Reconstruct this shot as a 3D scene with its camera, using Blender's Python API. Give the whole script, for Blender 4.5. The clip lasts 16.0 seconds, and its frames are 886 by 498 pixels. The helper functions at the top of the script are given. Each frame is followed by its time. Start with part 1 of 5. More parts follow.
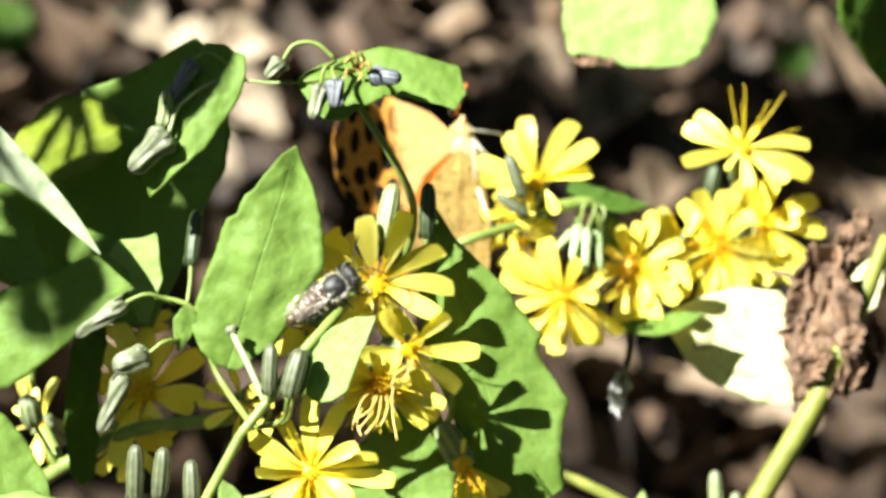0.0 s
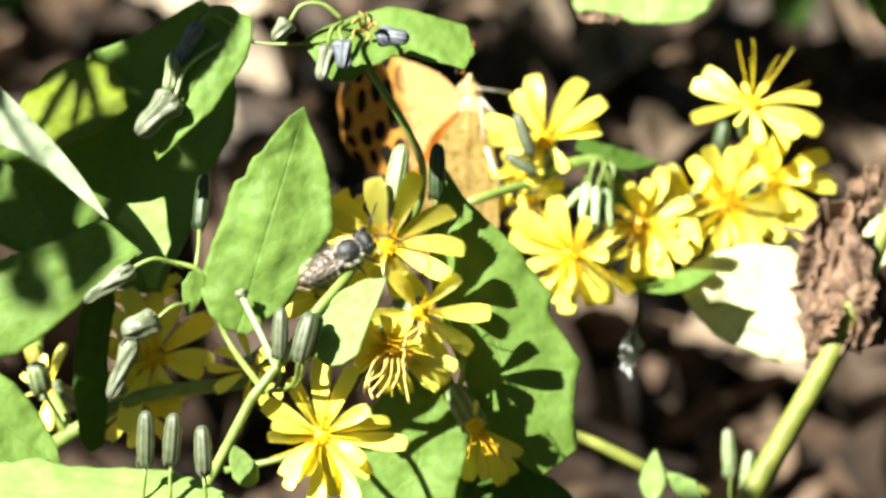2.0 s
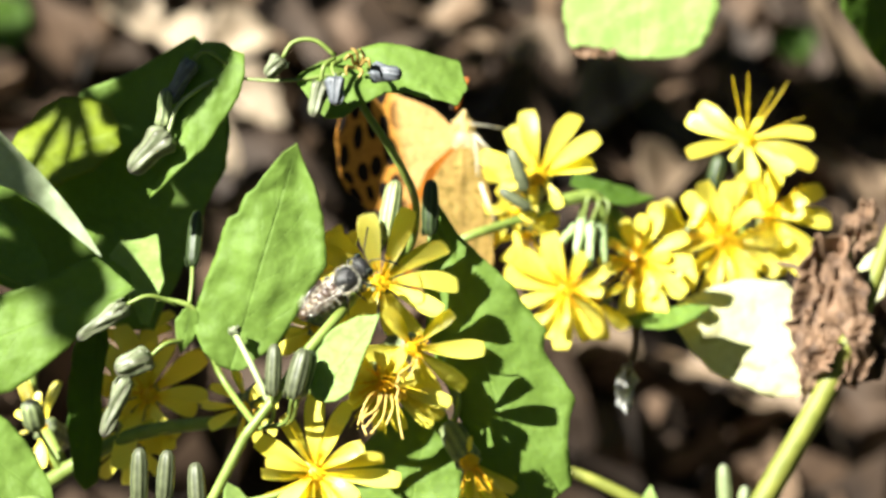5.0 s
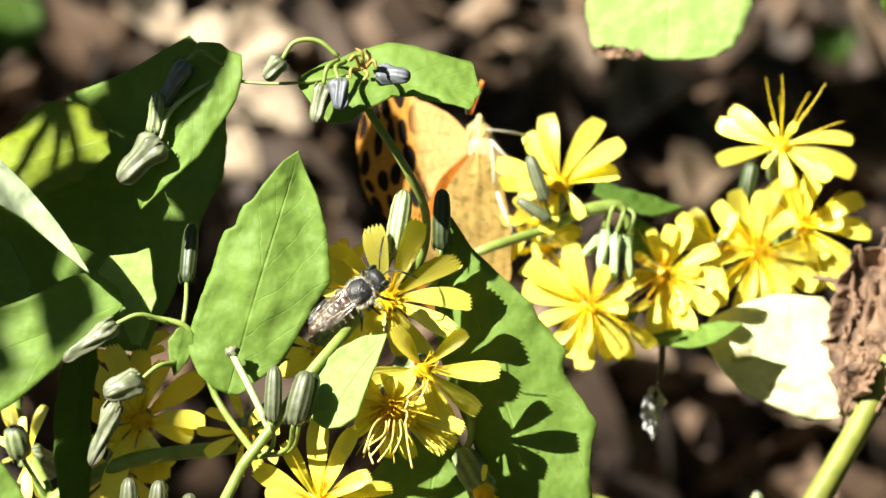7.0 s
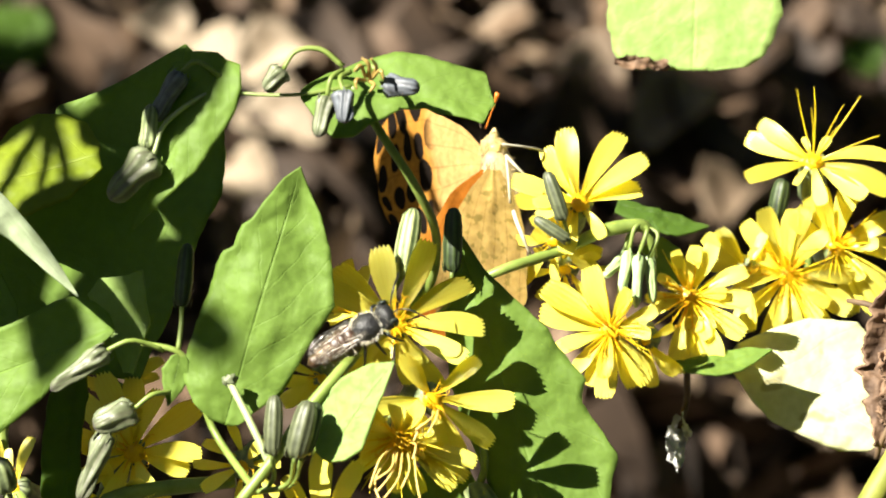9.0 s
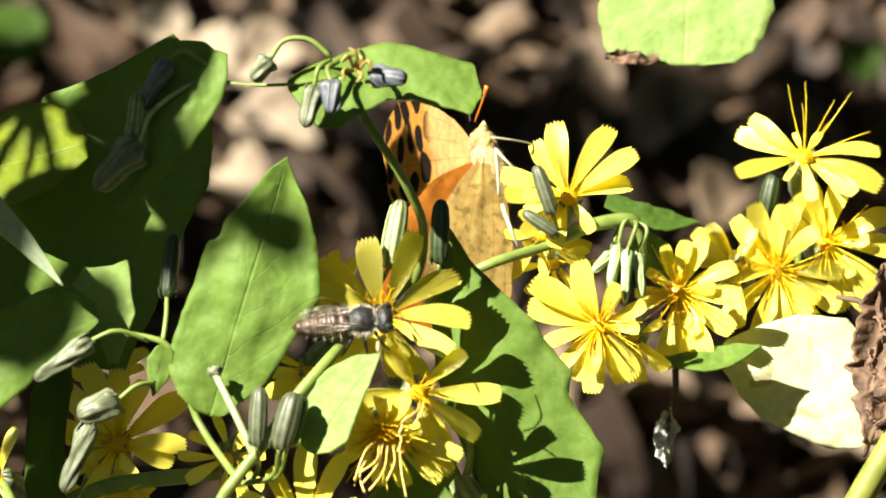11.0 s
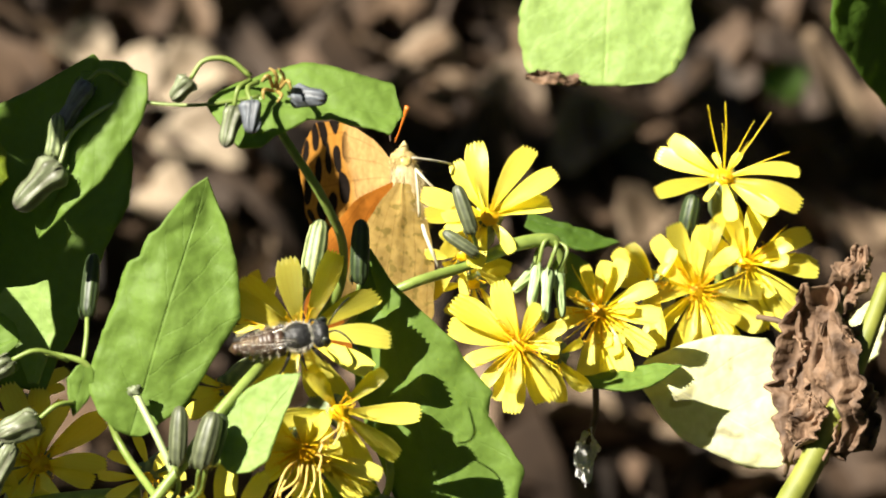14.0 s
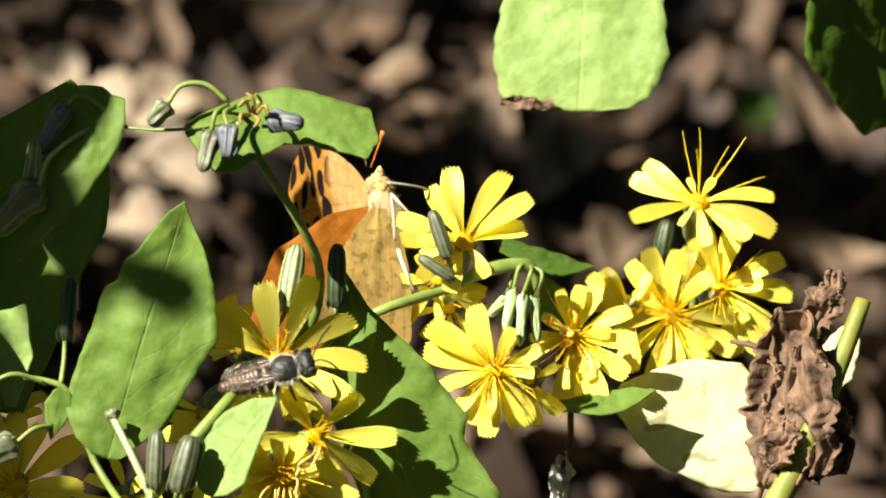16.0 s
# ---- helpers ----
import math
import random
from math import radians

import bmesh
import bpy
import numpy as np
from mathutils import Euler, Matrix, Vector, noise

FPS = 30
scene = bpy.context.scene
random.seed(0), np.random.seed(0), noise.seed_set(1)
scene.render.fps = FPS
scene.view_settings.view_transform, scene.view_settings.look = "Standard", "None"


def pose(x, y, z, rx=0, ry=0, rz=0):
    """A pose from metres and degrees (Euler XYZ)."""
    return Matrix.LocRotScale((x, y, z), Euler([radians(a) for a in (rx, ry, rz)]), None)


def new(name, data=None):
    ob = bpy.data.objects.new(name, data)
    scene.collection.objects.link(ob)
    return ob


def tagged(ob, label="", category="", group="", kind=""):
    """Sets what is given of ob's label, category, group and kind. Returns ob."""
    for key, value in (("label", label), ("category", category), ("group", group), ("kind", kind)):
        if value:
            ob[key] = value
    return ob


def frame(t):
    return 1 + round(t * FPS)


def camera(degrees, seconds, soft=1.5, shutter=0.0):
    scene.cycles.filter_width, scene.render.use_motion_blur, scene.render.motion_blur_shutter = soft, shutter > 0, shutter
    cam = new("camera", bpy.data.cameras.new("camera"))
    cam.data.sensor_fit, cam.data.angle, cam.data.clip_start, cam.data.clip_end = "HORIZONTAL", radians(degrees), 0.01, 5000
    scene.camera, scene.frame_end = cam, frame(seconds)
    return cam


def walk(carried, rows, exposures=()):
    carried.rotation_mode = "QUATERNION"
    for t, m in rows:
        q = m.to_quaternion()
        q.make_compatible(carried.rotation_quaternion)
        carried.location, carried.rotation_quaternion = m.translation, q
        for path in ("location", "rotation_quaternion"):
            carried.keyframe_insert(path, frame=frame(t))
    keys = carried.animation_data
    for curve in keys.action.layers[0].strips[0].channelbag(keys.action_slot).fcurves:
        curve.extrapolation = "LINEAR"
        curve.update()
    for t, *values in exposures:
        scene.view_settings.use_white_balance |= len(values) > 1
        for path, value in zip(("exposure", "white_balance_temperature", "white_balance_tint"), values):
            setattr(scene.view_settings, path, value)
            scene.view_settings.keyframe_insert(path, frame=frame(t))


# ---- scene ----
# ======== the plant's own frame: millimetres to the right, up and towards the eye, about the bee's flower ========
HEAD = Vector((0.0, 0.0, 0.715))
RIGHT = Vector((1, 0, 0))
UP = Vector((0, 0.5, 0.8660254))
NEAR = Vector((0, -0.8660254, 0.5))


def way(u, v, w):
    return RIGHT * u + UP * v + NEAR * w


def at(u, v, w):
    return HEAD + way(u, v, w) / 1000


# ======== camera ========
cam = camera(4.640, 16.0, 1.5)
cam.data.dof.use_dof = True
cam.data.dof.focus_distance = 1.252
cam.data.dof.aperture_fstop = 102

# seconds, place in the plant's frame (mm), pan, tilt and roll (degrees)
PATH = [
    (0.0, 14.06, -4.00, 1381.28, 0.4764, 0.3864, 0.8296),
    (0.5, 10.02, -3.72, 1371.95, 0.3978, 0.1321, 0.2614),
    (1.0, 10.44, -1.73, 1371.86, 0.4536, 0.0717, -0.2635),
    (1.5, 10.64, -1.81, 1370.50, 0.4476, 0.0801, 0.0679),
    (2.0, 11.58, -2.50, 1371.10, 0.4279, 0.1204, 0.1874),
    (2.5, 12.67, -1.68, 1370.15, 0.4252, 0.1357, -0.0145),
    (3.0, 12.73, -0.15, 1371.26, 0.3863, 0.1872, -0.4278),
    (3.5, 13.57, -0.58, 1373.48, 0.4180, 0.2480, -0.3019),
    (4.0, 13.61, -2.16, 1374.52, 0.4349, 0.2999, -0.0735),
    (6.5, 14.86, -0.09, 1319.08, 0.5812, 0.3075, -0.0362),
    (7.0, 16.23, -0.38, 1278.22, 0.6946, 0.3142, -0.0968),
    (7.5, 15.82, 0.92, 1225.60, 0.7503, 0.3015, 0.0444),
    (8.0, 16.83, 1.50, 1202.89, 0.8265, 0.3219, 0.0051),
    (8.5, 17.00, 1.12, 1203.08, 0.8352, 0.3650, -0.0928),
    (11.0, 18.65, -1.22, 1196.55, 0.8487, 0.4502, 0.3215),
    (11.5, 19.49, -1.44, 1194.48, 0.8108, 0.5002, 0.3014),
    (12.0, 20.90, -1.33, 1191.41, 0.7731, 0.5510, 0.6035),
    (12.5, 22.11, -1.22, 1191.50, 0.7273, 0.5780, 0.7138),
    (13.0, 22.54, -1.25, 1189.59, 0.6708, 0.5928, 0.3540),
    (13.5, 21.15, -1.50, 1194.01, 0.6035, 0.5795, 0.4065),
    (14.0, 19.31, -1.57, 1198.20, 0.4601, 0.5725, 0.3032),
    (14.5, 18.95, -2.28, 1200.73, 0.3910, 0.6252, 0.2725),
    (15.0, 18.17, -2.67, 1201.98, 0.3055, 0.6370, 0.6888),
    (15.5, 18.64, -3.16, 1200.34, 0.2955, 0.7211, 0.7505),
    (16.0, 18.48, -1.90, 1203.15, 0.2945, 0.7140, 0.3501),
]
TILTED = Euler((radians(60), 0, 0)).to_matrix().to_4x4()


def camera_rows():
    rows = []
    for t, u, v, w, pan, tilt, roll in PATH:
        turn = TILTED @ pose(0, 0, 0, 0, pan, 0) @ pose(0, 0, 0, tilt, 0, 0) @ pose(0, 0, 0, 0, 0, roll)
        rows.append((t, Matrix.Translation(at(u, v, w)) @ turn))
    return rows


walk(cam, camera_rows(), exposures=[(0, 2.03, 6200, 4), (4.2, 1.94, 6300, 5), (6.3, 1.89, 6500, 6), (8.0, 1.88, 6600, 7), (11.0, 1.75, 6700, 7), (16.0, 1.45, 6750, 8)])

# ======== light ========
SUN_WAY = Vector((0.56, 0.30, -0.77)).normalized()
world = bpy.data.worlds.new("sky")
scene.world = world
world.use_nodes = True
wn = world.node_tree.nodes
sky = wn.new("ShaderNodeTexSky")
sky.sky_type = "NISHITA"
sky.sun_disc = False
sky.sun_elevation = math.asin(-SUN_WAY.z)
sky.sun_rotation = math.atan2(-SUN_WAY.x, -SUN_WAY.y)
wn["Background"].inputs["Strength"].default_value = 0.013
world.node_tree.links.new(sky.outputs[0], wn["Background"].inputs[0])
sun_data = bpy.data.lights.new("sun", "SUN")
sun_data.energy, sun_data.angle, sun_data.color = 5.0, radians(0.53), (1.0, 0.95, 0.86)
sun = new("sun", sun_data)
sun.rotation_euler = (-SUN_WAY).to_track_quat("Z", "Y").to_euler()
sun.location = (-2, -1, 4)


# ======== materials ========
def material(name, rough=0.5):
    m = bpy.data.materials.new(name)
    m.use_nodes = True
    b = m.node_tree.nodes["Principled BSDF"]
    b.inputs["Roughness"].default_value = rough
    return m, m.node_tree.nodes, m.node_tree.links, b


def node(ns, kind, **values):
    n = ns.new(kind)
    for k, v in values.items():
        n.inputs[k].default_value = v
    return n


def ramp(ns, stops, interp="LINEAR"):
    r = ns.new("ShaderNodeValToRGB")
    e = r.color_ramp.elements
    r.color_ramp.interpolation = interp
    while len(e) < len(stops):
        e.new(0.5)
    for i, (p, c) in enumerate(stops):
        e[i].position = p
        e[i].color = (*c, 1) if len(c) == 3 else c
    return r


def math_node(ns, ls, op, a, b=None):
    n = ns.new("ShaderNodeMath")
    n.operation = op
    for i, x in enumerate((a, b)):
        if x is None:
            continue
        if isinstance(x, (int, float)):
            n.inputs[i].default_value = x
        else:
            ls.new(x, n.inputs[i])
    return n.outputs[0]


def mixed(ns, ls, fac, a, b, blend="MIX"):
    n = ns.new("ShaderNodeMix")
    n.data_type = "RGBA"
    n.blend_type = blend
    for i, x in ((0, fac), (6, a), (7, b)):
        if isinstance(x, (int, float)):
            n.inputs[i].default_value = x
        elif isinstance(x, tuple):
            n.inputs[i].default_value = (*x, 1)
        else:
            ls.new(x, n.inputs[i])
    return n.outputs[2]


def noise_tex(ns, ls, scale, detail=3, vec=None):
    n = node(ns, "ShaderNodeTexNoise", Scale=scale, Detail=detail)
    if vec is None:
        vec = ns.new("ShaderNodeTexCoord").outputs["Object"]
    ls.new(vec, n.inputs["Vector"])
    return n


def bumped(ns, ls, b, height, strength, dist):
    n = ns.new("ShaderNodeBump")
    n.inputs["Strength"].default_value = strength
    n.inputs["Distance"].default_value = dist
    ls.new(height, n.inputs["Height"])
    ls.new(n.outputs[0], b.inputs["Normal"])
    return n


def thin(m, ns, ls, b, colour, share):
    """Lets a share of the light pass through a thin sheet."""
    tr = ns.new("ShaderNodeBsdfTranslucent")
    ls.new(colour, tr.inputs[0])
    mx = ns.new("ShaderNodeMixShader")
    mx.inputs[0].default_value = share
    ls.new(b.outputs[0], mx.inputs[1])
    ls.new(tr.outputs[0], mx.inputs[2])
    ls.new(mx.outputs[0], ns["Material Output"].inputs[0])
    return tr


def leaf_material(name, dark, light, through_colour, rough=0.58, share=0.35, spots=0.0):
    m, ns, ls, b = material(name, rough)
    b.inputs["Specular IOR Level"].default_value = 0.22
    uv = ns.new("ShaderNodeUVMap").outputs[0]
    sep = ns.new("ShaderNodeSeparateXYZ")
    ls.new(uv, sep.inputs[0])
    across = math_node(ns, ls, "ABSOLUTE", math_node(ns, ls, "SUBTRACT", sep.outputs[1], 0.5))
    fine = noise_tex(ns, ls, 900, 4)
    broad = noise_tex(ns, ls, 110, 3)
    wob = math_node(ns, ls, "MULTIPLY", math_node(ns, ls, "SUBTRACT", broad.outputs[0], 0.5), 0.16)
    # side veins run out and forwards from the midrib
    lane = math_node(ns, ls, "ADD", math_node(ns, ls, "SUBTRACT", sep.outputs[0], math_node(ns, ls, "MULTIPLY", across, 0.62)), wob)
    saw = math_node(ns, ls, "ABSOLUTE", math_node(ns, ls, "SUBTRACT", math_node(ns, ls, "FRACT", math_node(ns, ls, "MULTIPLY", lane, 6.5)), 0.5))
    side = ramp(ns, [(0.0, (1, 1, 1)), (0.05, (0, 0, 0))])
    ls.new(saw, side.inputs[0])
    mid = ramp(ns, [(0.0, (1, 1, 1)), (0.018, (0, 0, 0))])
    ls.new(across, mid.inputs[0])
    net = node(ns, "ShaderNodeTexVoronoi", Scale=420)
    net.feature = "DISTANCE_TO_EDGE"
    ls.new(ns.new("ShaderNodeTexCoord").outputs["Object"], net.inputs["Vector"])
    netr = ramp(ns, [(0.0, (1, 1, 1)), (0.12, (0, 0, 0))])
    ls.new(net.outputs[0], netr.inputs[0])
    veins = math_node(ns, ls, "MAXIMUM", math_node(ns, ls, "MULTIPLY", side.outputs[0], 0.3), mid.outputs[0])
    veins = math_node(ns, ls, "MAXIMUM", veins, math_node(ns, ls, "MULTIPLY", netr.outputs[0], 0.08))
    tone = ramp(ns, [(0.2, dark), (0.8, light)])
    ls.new(broad.outputs[0], tone.inputs[0])
    rnd = ns.new("ShaderNodeObjectInfo").outputs["Random"]
    col = mixed(ns, ls, math_node(ns, ls, "MULTIPLY", rnd, 0.35), tone.outputs[0], light)
    fr = ramp(ns, [(0.35, (0.9, 0.9, 0.9)), (0.65, (1.06, 1.06, 1.06))])
    ls.new(fine.outputs[0], fr.inputs[0])
    col = mixed(ns, ls, 1.0, col, fr.outputs[0], "MULTIPLY")
    pale = tuple(min(1, c * 1.9 + 0.03) for c in light)
    col = mixed(ns, ls, math_node(ns, ls, "MULTIPLY", veins, 0.16), col, pale)
    if spots:
        sp = noise_tex(ns, ls, 240, 2)
        sr = ramp(ns, [(0.62, (0, 0, 0)), (0.68, (1, 1, 1))])
        ls.new(sp.outputs[0], sr.inputs[0])
        col = mixed(ns, ls, math_node(ns, ls, "MULTIPLY", sr.outputs[0], spots), col, (0.12, 0.06, 0.02))
    ls.new(col, b.inputs["Base Color"])
    pucker = noise_tex(ns, ls, 330, 2)
    h = math_node(ns, ls, "SUBTRACT", math_node(ns, ls, "ADD", math_node(ns, ls, "MULTIPLY", fine.outputs[0], 0.3), math_node(ns, ls, "MULTIPLY", pucker.outputs[0], 2.0)), math_node(ns, ls, "MULTIPLY", veins, 0.45))
    bumped(ns, ls, b, h, 0.5, 0.0004)
    tc = mixed(ns, ls, math_node(ns, ls, "MULTIPLY", veins, 0.5), through_colour, tuple(c * 0.6 for c in through_colour))
    thin(m, ns, ls, b, tc, share)
    return m


LEAF = leaf_material("leaf_green", (0.115, 0.195, 0.028), (0.165, 0.262, 0.05), (0.27, 0.385, 0.015))
# deep green with part of the shade on these leaves put into the colour
LEAF_DEEP_SHADED = leaf_material("leaf_deep_shaded", (0.05, 0.10, 0.012), (0.08, 0.15, 0.02), (0.24, 0.34, 0.006), 0.55, 0.4)
LEAF_PALE = leaf_material("leaf_pale_green", (0.23, 0.345, 0.085), (0.30, 0.42, 0.125), (0.30, 0.42, 0.04), 0.55)
# sunlit copy of the leaf green: the sun's glow is mixed into the colour
LEAF_SUNNY = leaf_material("leaf_sunlit_tint", (0.13, 0.18, 0.012), (0.22, 0.27, 0.02), (0.36, 0.42, 0.01), 0.55, 0.35)
# pale underside tone, whitened further to hold the sun's glare on the blade
LEAF_GLARE = leaf_material("leaf_glare_white", (0.30, 0.38, 0.20), (0.50, 0.57, 0.38), (0.40, 0.46, 0.20), 0.5, 0.3)
LEAF_YELLOW = leaf_material("leaf_yellowing", (0.72, 0.73, 0.28), (0.95, 0.94, 0.62), (0.42, 0.46, 0.005), 0.45, 0.42, 0.5)


def petal_material(name, tone_a, tone_b, share=0.4):
    m, ns, ls, b = material(name, 0.36)
    uv = ns.new("ShaderNodeUVMap").outputs[0]
    sep = ns.new("ShaderNodeSeparateXYZ")
    ls.new(uv, sep.inputs[0])
    base = ramp(ns, [(0.0, tone_a), (0.35, tone_b)])
    ls.new(sep.outputs[0], base.inputs[0])
    # five lengthwise nerves
    lines = math_node(ns, ls, "ABSOLUTE", math_node(ns, ls, "SUBTRACT", math_node(ns, ls, "FRACT", math_node(ns, ls, "MULTIPLY", sep.outputs[1], 5)), 0.5))
    lr = ramp(ns, [(0.36, (1, 1, 1)), (0.5, (0.97, 0.93, 0.8))])
    ls.new(lines, lr.inputs[0])
    col = mixed(ns, ls, 0.8, base.outputs[0], lr.outputs[0], "MULTIPLY")
    gr = noise_tex(ns, ls, 1500, 3)
    gg = ramp(ns, [(0.3, (0.94, 0.92, 0.85)), (0.7, (1.03, 1.03, 1.03))])
    ls.new(gr.outputs[0], gg.inputs[0])
    col = mixed(ns, ls, 1.0, col, gg.outputs[0], "MULTIPLY")
    rnd = ns.new("ShaderNodeObjectInfo").outputs["Random"]
    col = mixed(ns, ls, math_node(ns, ls, "MULTIPLY", rnd, 0.2), col, tone_a)
    ls.new(col, b.inputs["Base Color"])
    bumped(ns, ls, b, lr.outputs[0], 0.2, 0.0001)
    thin(m, ns, ls, b, col, share)
    return m


PETAL = petal_material("petal_yellow", (0.95, 0.78, 0.03), (0.98, 0.92, 0.20), 0.27)
STAMEN = petal_material("stamen_orange", (0.92, 0.62, 0.02), (0.96, 0.84, 0.12), 0.3)
STYLE = petal_material("style_cream", (0.86, 0.66, 0.22), (0.90, 0.80, 0.48), 0.2)
DRY_BIT = petal_material("dry_bract", (0.42, 0.30, 0.10), (0.62, 0.55, 0.25), 0.2)
STAMEN_DARK = petal_material("stamen_brown", (0.86, 0.52, 0.01), (0.93, 0.70, 0.05), 0.25)


def plain_material(name, a, b_colour, scale, rough=0.5, bump=0.3, dist=0.0002, sub=0.0, metal=0.0):
    m, ns, ls, b = material(name, rough)
    n1 = noise_tex(ns, ls, scale, 5)
    n2 = noise_tex(ns, ls, scale * 0.17, 2)
    r1 = ramp(ns, [(0.3, a), (0.7, b_colour)])
    ls.new(n1.outputs[0], r1.inputs[0])
    r2 = ramp(ns, [(0.3, (0.75, 0.75, 0.75)), (0.7, (1.15, 1.15, 1.15))])
    ls.new(n2.outputs[0], r2.inputs[0])
    col = mixed(ns, ls, 1.0, r1.outputs[0], r2.outputs[0], "MULTIPLY")
    ls.new(col, b.inputs["Base Color"])
    b.inputs["Metallic"].default_value = metal
    bumped(ns, ls, b, n1.outputs[0], bump, dist)
    return m


STEM = plain_material("stem_green", (0.14, 0.195, 0.035), (0.22, 0.29, 0.065), 500, 0.45)
STEM_PALE = plain_material("stem_pale", (0.25, 0.31, 0.12), (0.37, 0.43, 0.21), 500, 0.45)
STEM_OLD = plain_material("stem_olive", (0.13, 0.155, 0.018), (0.27, 0.28, 0.045), 260, 0.6)
TWIG = plain_material("twig_brown", (0.06, 0.035, 0.02), (0.16, 0.10, 0.05), 500, 0.7)


def bud_material(name, rib, groove, tip):
    m, ns, ls, b = material(name, 0.5)
    uv = ns.new("ShaderNodeUVMap").outputs[0]
    sep = ns.new("ShaderNodeSeparateXYZ")
    ls.new(uv, sep.inputs[0])
    lines = math_node(ns, ls, "ABSOLUTE", math_node(ns, ls, "SUBTRACT", math_node(ns, ls, "FRACT", math_node(ns, ls, "MULTIPLY", sep.outputs[1], 8)), 0.5))
    lr = ramp(ns, [(0.12, groove), (0.4, rib)])
    ls.new(lines, lr.inputs[0])
    tipr = ramp(ns, [(0.75, (0, 0, 0)), (1.0, (1, 1, 1))])
    ls.new(sep.outputs[0], tipr.inputs[0])
    col = mixed(ns, ls, tipr.outputs[0], lr.outputs[0], tip)
    gr = noise_tex(ns, ls, 900, 4)
    gg = ramp(ns, [(0.3, (0.7, 0.7, 0.7)), (0.7, (1.15, 1.15, 1.15))])
    ls.new(gr.outputs[0], gg.inputs[0])
    col = mixed(ns, ls, 1.0, col, gg.outputs[0], "MULTIPLY")
    ls.new(col, b.inputs["Base Color"])
    bumped(ns, ls, b, gr.outputs[0], 0.4, 0.0002)
    return m


BUD = bud_material("bud_green", (0.25, 0.30, 0.13), (0.12, 0.15, 0.07), (0.15, 0.15, 0.13))
BUD_STRIPED = bud_material("bud_striped", (0.42, 0.46, 0.20), (0.10, 0.14, 0.05), (0.12, 0.15, 0.07))
BUD_OLIVE = bud_material("bud_olive_grey", (0.115, 0.13, 0.065), (0.065, 0.075, 0.038), (0.08, 0.085, 0.05))
BUD_FRESH = bud_material("bud_fresh", (0.36, 0.46, 0.22), (0.24, 0.33, 0.13), (0.32, 0.38, 0.2))
# very dark bud green; shade on the upright buds is part of this tone
BUD_DARK = bud_material("bud_dark_green", (0.045, 0.07, 0.02), (0.02, 0.032, 0.012), (0.03, 0.036, 0.022))
BUD_GREY = bud_material("bud_withered_grey", (0.165, 0.19, 0.105), (0.10, 0.105, 0.06), (0.075, 0.06, 0.062))
BUD_BLUE = bud_material("bud_withered_slate", (0.135, 0.15, 0.17), (0.085, 0.092, 0.105), (0.05, 0.045, 0.055))


def litter_material(name, stops, rough=0.75, share=0.1):
    m, ns, ls, b = material(name, rough)
    rnd = ns.new("ShaderNodeNewGeometry").outputs["Random Per Island"]
    tone = ramp(ns, stops)
    ls.new(rnd, tone.inputs[0])
    n1 = noise_tex(ns, ls, 70, 5)
    g = ramp(ns, [(0.3, (0.6, 0.55, 0.5)), (0.7, (1.2, 1.2, 1.2))])
    ls.new(n1.outputs[0], g.inputs[0])
    n2 = noise_tex(ns, ls, 600, 3)
    g2 = ramp(ns, [(0.3, (0.8, 0.78, 0.75)), (0.7, (1.1, 1.1, 1.1))])
    ls.new(n2.outputs[0], g2.inputs[0])
    col = mixed(ns, ls, 1.0, tone.outputs[0], g.outputs[0], "MULTIPLY")
    col = mixed(ns, ls, 1.0, col, g2.outputs[0], "MULTIPLY")
    ls.new(col, b.inputs["Base Color"])
    bumped(ns, ls, b, n1.outputs[0], 0.5, 0.002)
    thin(m, ns, ls, b, col, share)
    return m


LITTER = litter_material("dead_leaves", [(0.0, (0.014, 0.008, 0.005)), (0.35, (0.045, 0.026, 0.014)), (0.65, (0.095, 0.057, 0.033)), (0.9, (0.155, 0.10, 0.062)), (1.0, (0.25, 0.18, 0.12))])
# light leaf tones that also carry the brightness of sun patches on the litter
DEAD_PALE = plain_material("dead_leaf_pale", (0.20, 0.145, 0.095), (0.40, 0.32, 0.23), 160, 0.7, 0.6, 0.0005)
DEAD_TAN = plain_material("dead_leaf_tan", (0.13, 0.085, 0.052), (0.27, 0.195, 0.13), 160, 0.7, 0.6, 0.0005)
CRUMPLED = plain_material("crumpled_leaf", (0.06, 0.031, 0.016), (0.25, 0.15, 0.088), 420, 0.75, 1.0, 0.0008)
SOIL = plain_material("soil", (0.010, 0.007, 0.004), (0.035, 0.022, 0.014), 60, 0.9, 1.0, 0.01)
FLUFF = plain_material("fluff_white", (0.42, 0.42, 0.42), (0.7, 0.69, 0.66), 900, 0.8, 1.0, 0.0006)
BEE_BLACK = plain_material("bee_black", (0.008, 0.008, 0.009), (0.030, 0.029, 0.029), 3500, 0.38, 1.0, 0.00015)
BEE_EYE = plain_material("bee_eye", (0.02, 0.025, 0.02), (0.05, 0.055, 0.045), 1500, 0.2)
BEE_HAIR = plain_material("bee_hair", (0.55, 0.50, 0.38), (0.82, 0.79, 0.68), 900, 0.6)
BEE_RUST = plain_material("bee_rust", (0.018, 0.010, 0.007), (0.085, 0.045, 0.025), 1800, 0.4)
BUTTERFLY_EYE = plain_material("butterfly_eye", (0.5, 0.36, 0.08), (0.62, 0.48, 0.16), 900, 0.3)
FUR_PALE = plain_material("butterfly_fur_pale", (0.30, 0.22, 0.095), (0.50, 0.40, 0.22), 900, 0.8, 1.0, 0.0003)
